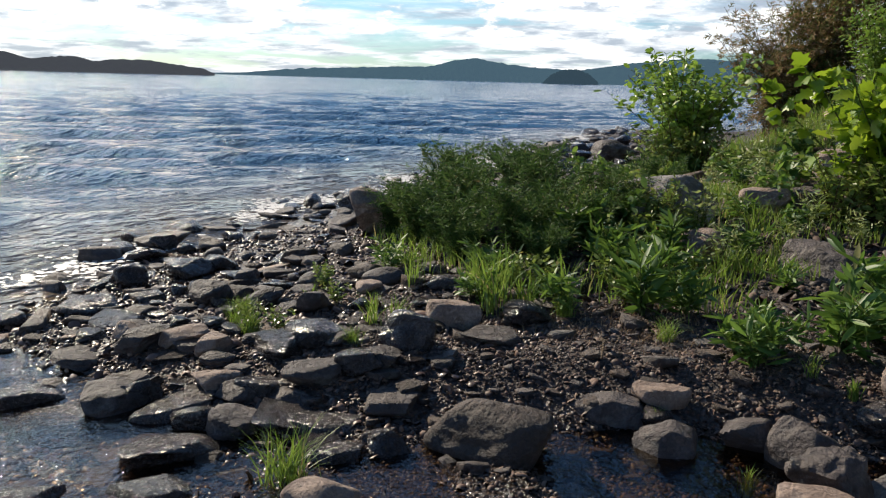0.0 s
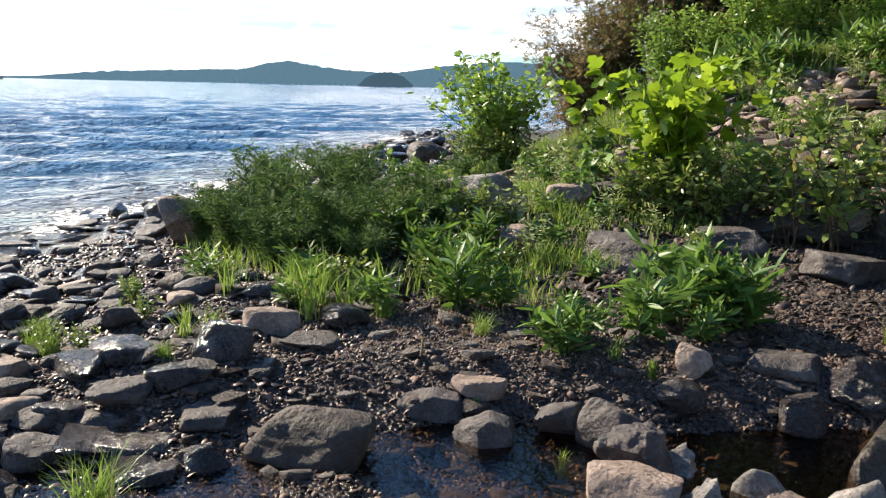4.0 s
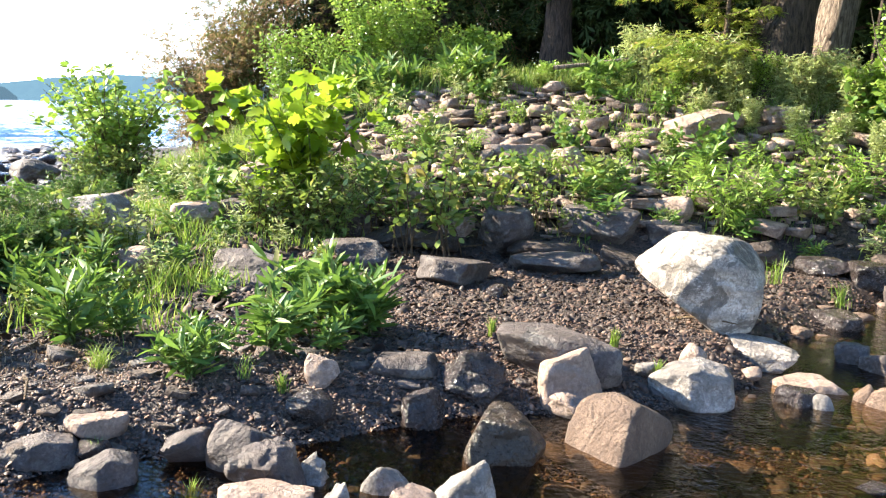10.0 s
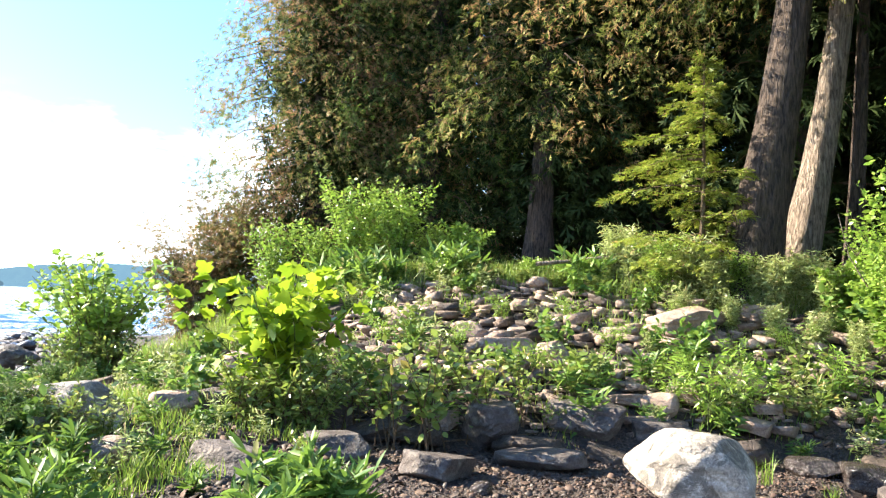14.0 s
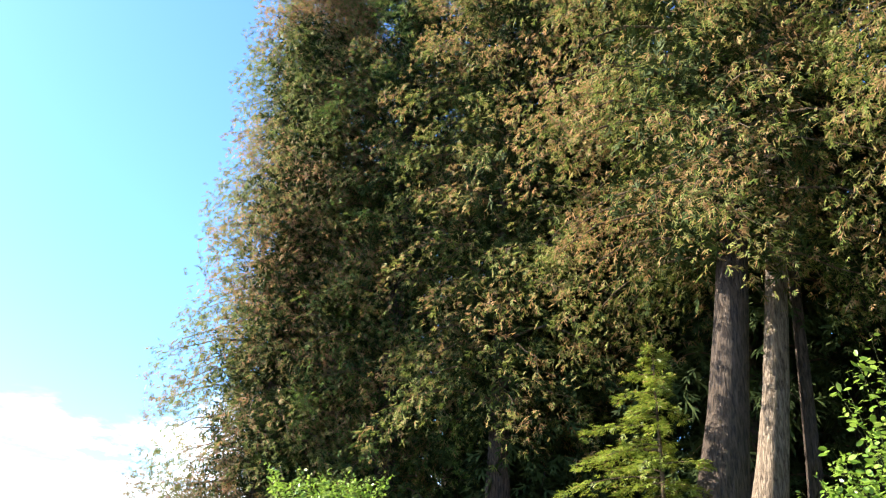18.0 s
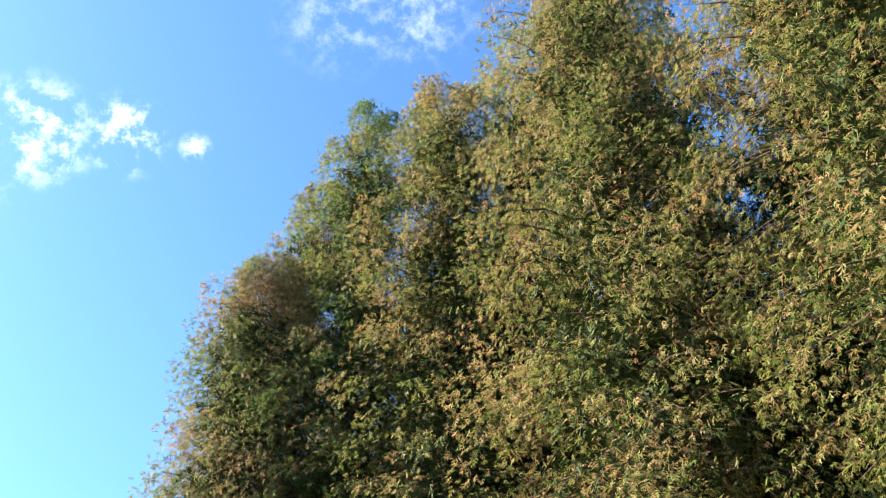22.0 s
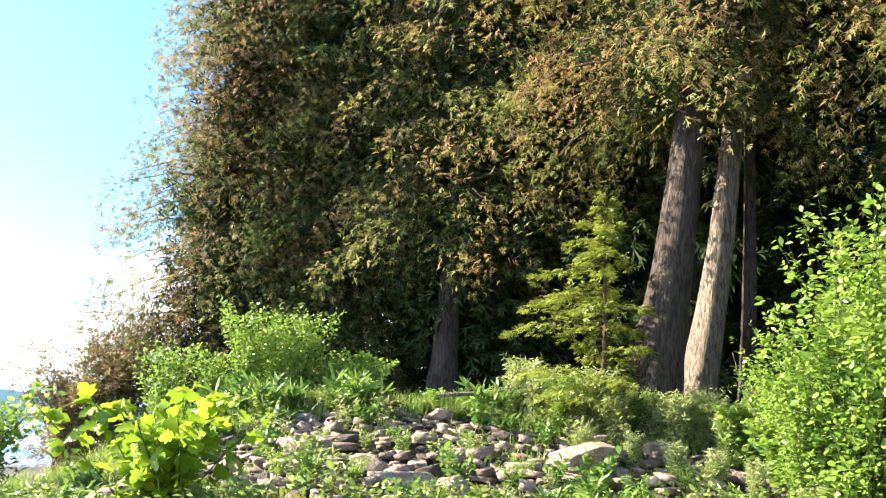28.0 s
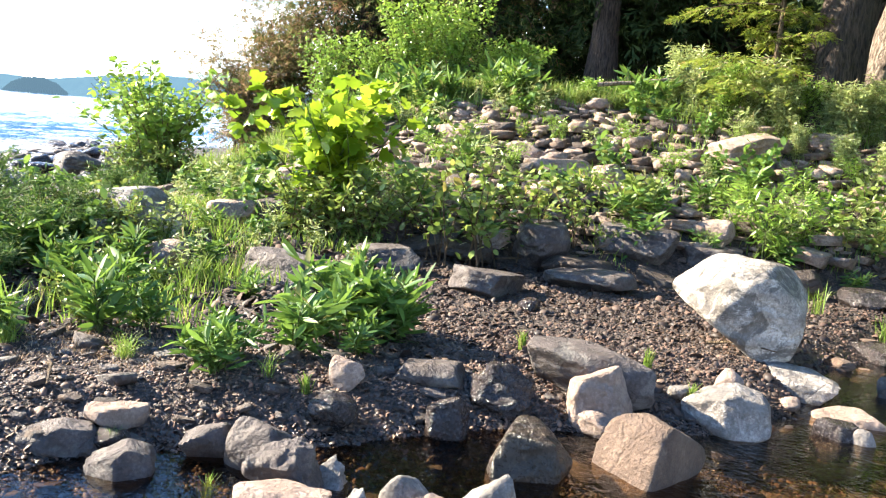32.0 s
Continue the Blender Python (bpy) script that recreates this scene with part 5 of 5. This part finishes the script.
# weeds between the stones of the bank
WEED = [plant("weed", "green leafy weed between bank stones", "weed", "weeds of the bank", shrub_meshes(h, h * 0.55, 7, 20, leaf, size, 0.0, 0.15, 0.3, 0.004), mat, STEM_GREEN)
        for h, leaf, size, mat in ((0.42, OVAL, 0.075, LEAF_MID), (0.34, LANCE, 0.13, LEAF_HERB), (0.5, SMALL, 0.065, LEAF_GREY), (0.55, LANCE, 0.10, LEAF_GREY), (0.38, OVAL, 0.09, LEAF_HERB))]
wr = random.Random(21)
for i in range(200):
    x = wr.uniform(-3.6, 10.0)
    v = (wr.uniform(0.2, 4.9) if i % 3 else wr.uniform(-0.2, 1.3)) / float(np.interp(x, [0.5, 5.0], [1.0, 1.4]))
    y = float(bank_foot(x)) + v
    m = pose(x, y, float(ground_z(x, y)) - 0.02, 0, 0, wr.uniform(0, 360)) @ Matrix.Scale(wr.uniform(0.6, 1.4), 4)
    if i < 5:
        WEED[i].matrix_world = m
    else:
        copy_thing(WEED[wr.randrange(5)], m)
for i in range(44):
    x, y = wr.uniform(-5.2, -0.9), wr.uniform(5.0, 12.5)
    if x - float(shore_x(y)) < 1.6:
        continue
    copy_thing(WEED[wr.randrange(5)], pose(x, y, float(ground_z(x, y)) - 0.02, 0, 0, wr.uniform(0, 360)) @ Matrix.Scale(wr.uniform(0.5, 1.0), 4))

for i in range(34):
    x, y = wr.uniform(-4.0, -2.1), wr.uniform(3.95, 5.6)
    if y < 3.9 + 0.25 * abs(x + 2.9):
        continue
    m = pose(x, y, float(ground_z(x, y)) - 0.02, 0, 0, wr.uniform(0, 360)) @ Matrix.Scale(wr.uniform(0.35, 0.8), 4)
    copy_thing(WEED[wr.choice((0, 1, 4))] if i % 5 else HERB[i % 3], m)
for x, y in ((-3.56, 2.9), (-3.7, 3.0), (-3.4, 2.95), (-3.95, 3.85), (-3.85, 3.75), (-3.5, 3.5)):
    copy_thing(WEED[0], pose(x, y, float(ground_z(x, y)) - 0.02, 0, 0, 90 * x) @ Matrix.Scale(0.42, 4))

for x, y, t, s in ((-2.5, 6.75, 220, 1.2), (-2.0, 5.85, 300, 0.9)):
    copy_thing(WEED[t // 100], pose(x, y, float(ground_z(x, y)), 0, 0, t) @ Matrix.Scale(s, 4))

FERNY = plant("leafy_weed", "big bright leafy weed at the stream head", "weed", "", shrub_meshes(0.75, 0.6, 18, 26, LANCE, 0.13, 0.1, 0.05, 0.4, 0.006), LEAF_LUSH, STEM_GREEN)
put(FERNY, 2.9, 8.75, 0, 1.0)
for x, y, t, s in ((3.3, 8.9, 120, 0.8), (2.6, 9.0, 240, 0.7), (4.6, 9.4, 60, 0.8), (3.6, 9.9, 10, 0.6), (5.4, 9.2, 70, 0.7), (1.2, 9.6, 130, 0.5), (2.2, 10.3, 190, 0.55), (0.3, 10.1, 250, 0.5), (4.4, 10.4, 310, 0.55), (-0.6, 10.6, 20, 0.5), (1.8, 11.2, 80, 0.5), (3.3, 11.0, 140, 0.5), (5.9, 9.9, 200, 0.6), (6.3, 8.9, 260, 0.7), (-1.2, 9.8, 320, 0.5), (0.9, 11.4, 45, 0.45), (2.9, 9.6, 105, 0.5)):
    put(copy_thing(FERNY, Matrix()), x, y, t, s)

# the green edge of the wood
HEDGE = [plant("undergrowth_bush", "dense green undergrowth at the wood's edge", "bush", "undergrowth of the wood edge", shrub_meshes(h, w, 34 if h < 3 else 70, 76, leaf, size, 0.1, 0.05, 0.26 if h < 3 else 0.22, 0.006), mat, STEM_GREEN)
         for h, w, leaf, size, mat in ((0.45, 0.4, LANCE, 0.09, LEAF_MID), (2.1, 0.75, OVAL, 0.09, LEAF_LUSH), (1.5, 0.6, LANCE, 0.15, LEAF_GREY), (4.5, 1.45, OVAL, 0.125, LEAF_LUSH), (1.4, 0.7, OVAL, 0.12, LEAF_LUSH))]
low = random.Random(5)
LINE = [(low.uniform(-15, 12), low.uniform(12.8, 14.6), low.choice((0, 0, 4)), low.uniform(0.25, 0.75)) for _ in range(26)]
BELT = ((-14, 15.0, 1.0), (-11.5, 14.5, 1.0), (-9, 14.0, 1.0), (-6.5, 13.4, 1.1), (-4, 13.2, 1.1), (-1.5, 13.0, 1.1), (1, 12.9, 1.1), (3.5, 12.8, 1.1), (6, 12.8, 1.0), (8.5, 12.7, 1.0), (11, 12.6, 0.9))
GREEN = ((-10.6, 15.4, 0.8), (-8.0, 14.9, 0.75), (-5.9, 14.4, 1.08), (-4.2, 14.9, 0.85), (-2.4, 14.3, 1.0), (-0.5, 14.6, 0.6), (0.9, 14.2, 0.5), (19.5, 12.6, 0.5), (15.0, 12.4, 0.6), (20.2, 12.6, 0.5), (27.6, 12.2, 0.9), (31.3, 12.4, 1.05))
SILVERY = ((12.2, 13.0, 0.7), (14.0, 12.8, 0.8), (17.6, 12.6, 0.85), (21.0, 12.5, 0.75), (23.2, 12.5, 0.8), (25.2, 12.3, 0.85), (28.5, 12.2, 0.9), (13.2, 12.8, 0.9), (16.8, 12.5, 0.95), (18.4, 12.3, 0.75), (22, 12.4, 0.8), (24, 12.5, 0.9), (27.5, 12.6, 1.0), (16.5, 11.9, 0.4), (19.5, 11.7, 0.45), (22.0, 11.6, 0.5), (24.5, 11.5, 0.5), (26.8, 11.3, 0.55), (30.0, 10.9, 0.6), (33.0, 10.3, 0.6), (30.5, 12.0, 0.9), (33.5, 11.6, 0.9), (43, 10.5, 1.2))
THICKET = ((33.0, 10.9, 0.9), (29.6, 11.2, 0.62), (37.5, 10.8, 1.0), (36.0, 12.6, 0.95), (42, 11.5, 0.9))
ROUND_LEAVED = ((26, 12.3, 0.9), (29.5, 12.4, 1.0), (28.6, 11.8, 1.25), (36.5, 11.3, 1.0))
LINE += [(b, r, k, s) for k, row in enumerate((BELT, GREEN, SILVERY, THICKET, ROUND_LEAVED)) for b, r, s in row]
for i, (b, r, k, s) in enumerate(LINE):
    x, y = r * math.sin(radians(b)), r * math.cos(radians(b))
    m = pose(x, y, float(ground_z(x, y)) - 0.02, 0, 0, i * 77) @ Matrix.Scale(s, 4)
    first = [j for j, q in enumerate(LINE) if q[2] == k][0] == i
    if first:
        HEDGE[k].matrix_world = m
    else:
        copy_thing(HEDGE[k], m)


for i in range(30):
    b, r = low.uniform(-13, 12.5), low.uniform(12.7, 14.2)
    x, y = r * math.sin(radians(b)), r * math.cos(radians(b))
    copy_thing(HERB[i % 3], pose(x, y, float(ground_z(x, y)) - 0.02, 0, 0, 50 * i) @ Matrix.Scale(low.uniform(0.9, 1.7), 4))


def blades_on(name, label, places, height, width, material, category="grass"):
    """Loose grass over an area: one joined mesh."""
    n = len(places)
    a = rng.uniform(0, 2 * math.pi, n)
    h = height * rng.uniform(0.45, 1.0, n)
    lean = h * rng.uniform(0.1, 0.55, n)
    k = np.array([0, 0.5, 1.0])
    z0 = ground_z(places[:, 0], places[:, 1]) - 0.02
    c = np.stack([places[:, :1] + np.cos(a)[:, None] * lean[:, None] * k ** 1.8, places[:, 1:2] + np.sin(a)[:, None] * lean[:, None] * k ** 1.8, z0[:, None] + h[:, None] * (k - 0.12 * k ** 3)], -1)
    t = rng.uniform(0, math.pi, n)
    w = width * rng.uniform(0.6, 1.3, n)[:, None] * np.array([0.9, 0.8, 0.08])
    d = np.stack([np.cos(t)[:, None] * w, np.sin(t)[:, None] * w, 0 * w], -1)
    v = np.stack([c - d, c + d], 2).reshape(-1, 3)
    f = (np.array([[0, 1, 3, 2], [2, 3, 5, 4]])[None] + (np.arange(n) * 6)[:, None, None]).reshape(-1, 4)
    ob = tagged(new(name, mesh_from(name, v, f)), label, category, kind="stuff")
    ob.data.materials.append(material)


def area(n, low, high, r0, r1):
    b, r = np.radians(rng.uniform(low, high, n)), rng.uniform(r0, r1, n)
    return np.stack([r * np.sin(b), r * np.cos(b)], -1)


def clumped(n, centres, spread):
    c = np.asarray(centres, float)
    return c[rng.integers(0, len(c), n)] + rng.normal(0, spread, (n, 2))


blades_on("meadow_grass", "light green grass along the wood's edge", np.concatenate([area(5500, -19, 12, 12.6, 14.4), area(1500, 12, 45, 12.3, 13.2), area(2600, -22, -10, 13, 19)]), 0.5, 0.007, LEAF_GRASS)
blades_on("rough_grass", "rough green grass between herbs and rocks", clumped(4200, np.stack([rng.uniform(-4.6, -1.3, 46), rng.uniform(4.5, 9.5, 46)], -1), 0.16), 0.24, 0.005, LEAF_GRASS)
blades_on("bank_grass", "thin grass between the bank stones", clumped(4600, np.stack([rng.uniform(-3, 9, 150), rng.uniform(8.4, 12.6, 150)], -1), 0.16), 0.26, 0.006, LEAF_GRASS)
blades_on("dead_straw", "pale dead straw on top of the bank", clumped(5200, [(1.9, 12.0), (2.4, 11.9), (1.4, 12.1), (5.0, 11.3), (5.6, 11.0), (4.4, 11.6), (3.4, 11.9), (2.9, 12.0), (6.3, 10.6), (-2.0, 4.2), (-1.7, 4.3), (-2.4, 4.0)], 0.25), 0.06, 0.005, STRAW, "straw")



# ---- trees ----
def trunk_mesh(path, radii, sides=26):
    """A furrowed, flared trunk."""
    v, f = tube(path, radii, sides)
    n = len(path)
    v = v.reshape(n, sides, 3)
    c = np.asarray(path, float)[:, None]
    ang = np.arange(sides)
    groove = 1 + 0.05 * np.sin(ang * 2.4 + 1)[None, :] + 0.05 * np.sin(ang * 5.1)[None, :] + rng.normal(0, 0.015, (n, sides))
    flare = np.exp(-np.linspace(0, 6, n))[:, None]
    groove = groove + flare * 0.22 * np.maximum(0, np.sin(ang * 1.2))[None, :]
    return mesh_from("trunk", c + (v - c) * groove[..., None], f)


def crown_profile(q):
    return np.interp(q, [0, 0.10, 0.4, 0.7, 0.9, 1.0], [0.85, 1.0, 0.97, 0.82, 0.6, 0.28])


def cedar(x, y, height, low, radius, limbs, each, label, trunks=((0, 0, 0.3, 0, 0),), size=0.205, leaf=None, bark=None, single=12, tuft=0.2, top=1.0):
    """A cedar: furrowed trunks, limbs that droop, and sprays hung along every limb."""
    ob = thing("cedar_tree", label, "tree", "cedars of the shore wood")
    g = float(ground_z(x, y))
    for i, (tx, ty, r, lx, ly) in enumerate(trunks):
        k = np.linspace(0, 1, 16)
        h = height * 0.93 * (1 if i == 0 else 0.8)
        p = np.stack([tx + lx * (1 - np.exp(-3 * k)) / 3, ty + ly * (1 - np.exp(-3 * k)) / 3, h * k - 0.3], -1)
        part("trunk", trunk_mesh(p, r * (1.0 - 0.88 * k) * (1 + 0.8 * np.exp(-k * 15))), (bark or [BARK] * 9)[i], ob)
    q = (np.arange(limbs) + rng.random(limbs)) / limbs
    z = low + (height - low) * q
    ang = np.arange(limbs) * 2.4 + rng.normal(0, 0.35, limbs)
    reach = radius * crown_profile(q) * rng.uniform(0.82, 1.08, limbs)
    reach *= np.array([1 + 0.24 * noise.noise(Vector((1.5 * math.cos(a), 1.5 * math.sin(a), 0.42 * h + 7.7 * x))) for a, h in zip(ang, z)])
    tx, ty, r0, lx, ly = trunks[0]
    kk = z / height
    stem = np.stack([tx + lx * (1 - np.exp(-3 * kk)) / 5, ty + ly * (1 - np.exp(-3 * kk)) / 5, z], -1)
    out = np.stack([np.cos(ang), np.sin(ang), np.zeros(limbs)], -1)
    rise = (0.55 - 0.6 * (1 - q)) * reach
    t = np.linspace(0, 1, 7)
    paths = stem[:, None] + out[:, None] * (reach[:, None] * t)[..., None]
    paths[..., 2] += rise[:, None] * t - 0.28 * reach[:, None] * t ** 2.5 + 0.2 * np.sin(t * math.pi)
    paths += rng.normal(0, 0.05, paths.shape) * t[None, :, None]
    n = limbs * each
    li = np.repeat(np.arange(limbs), each)
    u = np.clip(0.18 + 0.9 * rng.random(n) ** 0.62, 0, 1.06)
    u[rng.random(n) < 0.2] *= 0.45
    pos = stem[li] + out[li] * (reach[li] * u)[:, None]
    pos[:, 2] += rise[li] * u - 0.28 * reach[li] * u ** 2.5 + 0.2 * np.sin(np.minimum(u, 1) * math.pi)
    side = np.stack([-np.sin(ang), np.cos(ang), np.zeros(limbs)], -1)[li]
    wide = tuft * (1.6 - 0.8 * u) * np.sqrt(np.maximum(reach[li], 0.4))
    pos += side * (np.clip(rng.normal(0, 1, n), -1.7, 1.7) * wide)[:, None]
    pos[:, 2] -= np.abs(rng.normal(0, 0.42, n)) * np.minimum(1, reach[li]) - 0.12
    way = out[li] * 0.6 + side * rng.normal(0, 0.7, n)[:, None] + rng.normal(0, 0.55, (n, 3)) + [0, 0, -0.85]
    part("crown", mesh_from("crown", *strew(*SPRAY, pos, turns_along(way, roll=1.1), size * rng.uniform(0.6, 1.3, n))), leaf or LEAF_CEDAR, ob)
    # dark filler near the stem: the crown's own shade, put into its colour
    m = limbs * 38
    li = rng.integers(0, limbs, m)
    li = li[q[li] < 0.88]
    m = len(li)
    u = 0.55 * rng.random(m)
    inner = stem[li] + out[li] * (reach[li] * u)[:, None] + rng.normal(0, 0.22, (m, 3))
    part("inner_crown", mesh_from("inner_crown", *strew(*SPRAY, inner, turns_along(rng.normal(0, 1, (m, 3)), roll=1.5), 0.38 * rng.uniform(0.6, 1.2, m) * min(1, radius / 2))), LEAF_CEDAR_SHADE, ob)
    order = np.argsort(z)
    pieces = [tube(paths[i], (0.012 + 0.008 * reach[i]) * (1.08 - t), 5) for i in order]
    for piece in pieces[:single]:
        part("limb", mesh_from("limb", *piece), STEM, ob)
    if pieces[single:]:
        tagged(part("upper_limbwork", mesh_from("upper_limbwork", *join(pieces[single:])), STEM, ob), kind="stuff")
    ob.matrix_world = pose(x, y, g, 0, 0, 0)
    return ob


def spruce(x, y, height, radius, label):
    """A young spruce: a thin trunk and flat tiers of boughs with needle sprays."""
    ob = thing("spruce_sapling", label, "tree")
    k = np.linspace(0, 1, 10)
    part("trunk", mesh_from("trunk", *tube(np.stack([0.03 * np.sin(5 * k), 0.02 * np.cos(4 * k), height * k], -1), 0.05 * (1.05 - k), 8)), STEM, ob)
    at, way = [], []
    t = np.linspace(0, 1, 5)
    for i in range(64):
        q = 0.04 + 0.94 * (i + rng.uniform(-1.5, 1.5)) / 66
        a = rng.uniform(0, 2 * math.pi)
        r = radius * (1 - max(q, 0)) ** 0.8 * rng.choice([0.3, 0.6, 0.95, 1.2]) * (1 - 0.38 * math.cos(a))
        o = np.array([math.cos(a), math.sin(a), 0.0])
        lift, sag = rng.uniform(-0.05, 0.35), rng.uniform(0.15, 0.5)
        p = np.array([0, 0, height * q]) + o * (r * t)[:, None] + np.array([0, 0, 1.0]) * (lift * r * t - sag * r * t * t)[:, None]
        part("bough", mesh_from("bough", *tube(p, 0.012 * (1.1 - t), 4)), STEM, ob)
        n = int(14 + 80 * r)
        u = rng.random(n) ** 0.7
        sd = np.array([-math.sin(a), math.cos(a), 0.0])
        w = rng.normal(0, 0.15, n) * r * (1.15 - 0.7 * u)
        at.append(np.array([0, 0, height * q]) + o * (r * u)[:, None] + sd * w[:, None] + np.array([0, 0, 1.0]) * (lift * r * u - sag * r * u * u - np.abs(w) * 0.3 + rng.normal(0, 0.03, n))[:, None])
        way.append(o * 0.8 + sd * (np.sign(w) * 0.7)[:, None] + rng.normal(0, 0.3, (n, 3)) + [0, 0, -0.2])
    at, way = np.concatenate(at), np.concatenate(way)
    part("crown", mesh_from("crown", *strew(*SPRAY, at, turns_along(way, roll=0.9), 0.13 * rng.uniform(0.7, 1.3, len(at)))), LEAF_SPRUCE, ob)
    ob.matrix_world = pose(x, y, float(ground_z(x, y)))
    return ob


def at_bearing(b, r):
    return r * math.sin(radians(b)), r * math.cos(radians(b))


# trunks: offset x, y, radius, lean x, y
cedar(*at_bearing(-8.3, 19.0), 15.4, 0.1, 2.35, 200, 200, "tall cedar with green and browned sprays, foliage to the ground", ((0, 0, 0.26, 0, 0),), leaf=LEAF_CEDAR_DRY, size=0.165, tuft=0.3)
cedar(*at_bearing(-4.6, 20.2), 20.0, 0.2, 2.3, 150, 130, "slender tall cedar with thinning browned tips", ((0, 0, 0.24, 0, 0),), leaf=LEAF_CEDAR_DRY, size=0.2)
cedar(*at_bearing(-0.6, 18.6), 22.4, 0.2, 2.4, 170, 150, "tall green cedar with a ragged top", ((0, 0, 0.26, 0, 0),), size=0.18)
cedar(*at_bearing(6.3, 17.0), 21.8, 2.9, 2.8, 180, 180, "tall dense green cedar with browned tips", ((0.2, 0, 0.21, 0, 0),), leaf=LEAF_CEDAR_GOLD, size=0.18)
cedar(*at_bearing(14.6, 18.8), 24.5, 9.0, 3.0, 120, 110, "tall cedar squeezed between its neighbours", ((0, 0, 0.13, 0, 0),))
# second trunk's sun and first trunk's shade are put into pale and dark bark
cedar(*at_bearing(20.3, 13.2), 22.8, 5.0, 3.25, 205, 200, "big cedar with two bare leaning trunks", size=0.17, leaf=LEAF_CEDAR_GOLD, trunks=((-0.15, -0.1, 0.3, 4.4, 0.2), (0.72, 0.45, 0.235, 4.3, 0.2), (1.83, 0.6, 0.12, 0.6, 0)), bark=[BARK, BARK_PALE, BARK])
cedar(*at_bearing(46.2, 10.6), 19.0, 6.4, 3.2, 170, 190, "cedar with pale sunlit sprays", ((0, 0, 0.3, 0, 0),), size=0.15, leaf=LEAF_CEDAR_GOLD)
for b, r, h, q in ((-15.6, 18.4, 2.5, 1.0), (-13.2, 18.8, 3.0, 1.0)):
    put(plant("cedar_bush", "low rounded cedar bush with browned sprays", "bush", "low cedar bushes by the water", shrub_meshes(h, 1.3, 44, 90, SPRAY, 0.2, 0.2, 0.0, 0.45, 0.012), LEAF_BROWN), *at_bearing(b, r), 30 * b, q)
# backing trees whose deep shade is put into the spray colour
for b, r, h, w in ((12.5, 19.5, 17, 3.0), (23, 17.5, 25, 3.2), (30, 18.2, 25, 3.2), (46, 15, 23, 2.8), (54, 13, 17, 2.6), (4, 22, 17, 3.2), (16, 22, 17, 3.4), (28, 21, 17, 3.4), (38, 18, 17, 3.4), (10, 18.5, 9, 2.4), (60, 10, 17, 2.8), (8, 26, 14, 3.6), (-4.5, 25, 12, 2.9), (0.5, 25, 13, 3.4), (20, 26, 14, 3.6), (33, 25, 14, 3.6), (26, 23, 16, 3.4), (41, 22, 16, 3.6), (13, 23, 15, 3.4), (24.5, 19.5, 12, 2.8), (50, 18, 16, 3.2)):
    cedar(*at_bearing(b, r), h, 0.2, w, 80, 74, "dark shaded cedar deeper in the wood", size=0.44, leaf=LEAF_CEDAR_SHADE, single=6, tuft=0.3)
spruce(*at_bearing(17.35, 12.7), 3.75, 1.4, "young light-green spruce before the dark wood")


# dead wood
def stick(name, label, points, radius, material, category="branch"):
    v, f = tube(points, np.linspace(radius, radius * 0.35, len(points)), 7)
    ob = new(name, mesh_from(name, v, f))
    ob.data.materials.append(material)
    return tagged(ob, label, category)


x, y = at_bearing(6.8, 12.7)
z = float(ground_z(x, y))
stick("fallen_branch", "bleached fallen branch at the wood's edge", [(x, y, z + 0.38), (x + 0.5, y + 0.05, z + 0.45), (x + 1.1, y, z + 0.55), (x + 1.5, y, z + 0.5)], 0.035, BARK_PALE)
for b, r, h in ((26.0, 11.6, 1.7), (27.6, 11.5, 1.5)):
    x, y = at_bearing(b, r)
    z = float(ground_z(x, y))
    twig = stick("bare_branch", "pale bare forked twig above the bushes", [(x + 0.55, y, z), (x + 0.3, y, z + h * 0.45), (x + 0.05, y + 0.05, z + h * 0.7), (x - 0.12, y, z + h)], 0.014, BARK_PALE)
    for u, du, dz in ((0.45, 0.22, 0.5), (0.7, 0.2, 0.35), (0.7, -0.25, 0.2)):
        px = x + 0.55 - 0.6 * u
        part("side_twig", mesh_from("side_twig", *tube([(px, y, z + h * u), (px + du * 0.5, y - 0.03, z + h * u + dz * 0.6), (px + du * 0.7, y, z + h * u + dz)], [0.009, 0.006, 0.003], 5)), BARK_PALE, twig)
for (ax, ay), (bx, by) in (((-0.15, 8.0), (1.3, 8.35)), ((1.55, 5.6), (1.9, 5.3)), ((-1.9, 3.75), (-1.75, 3.45)), ((3.9, 9.4), (4.3, 9.9))):
    stick("twig", "thin dry twig lying on the ground", [(ax, ay, float(ground_z(ax, ay)) + 0.04), ((ax + bx) / 2, (ay + by) / 2 + 0.03, float(ground_z((ax + bx) / 2, (ay + by) / 2)) + 0.09), (bx, by, float(ground_z(bx, by)) + 0.12)], 0.012, STEM)
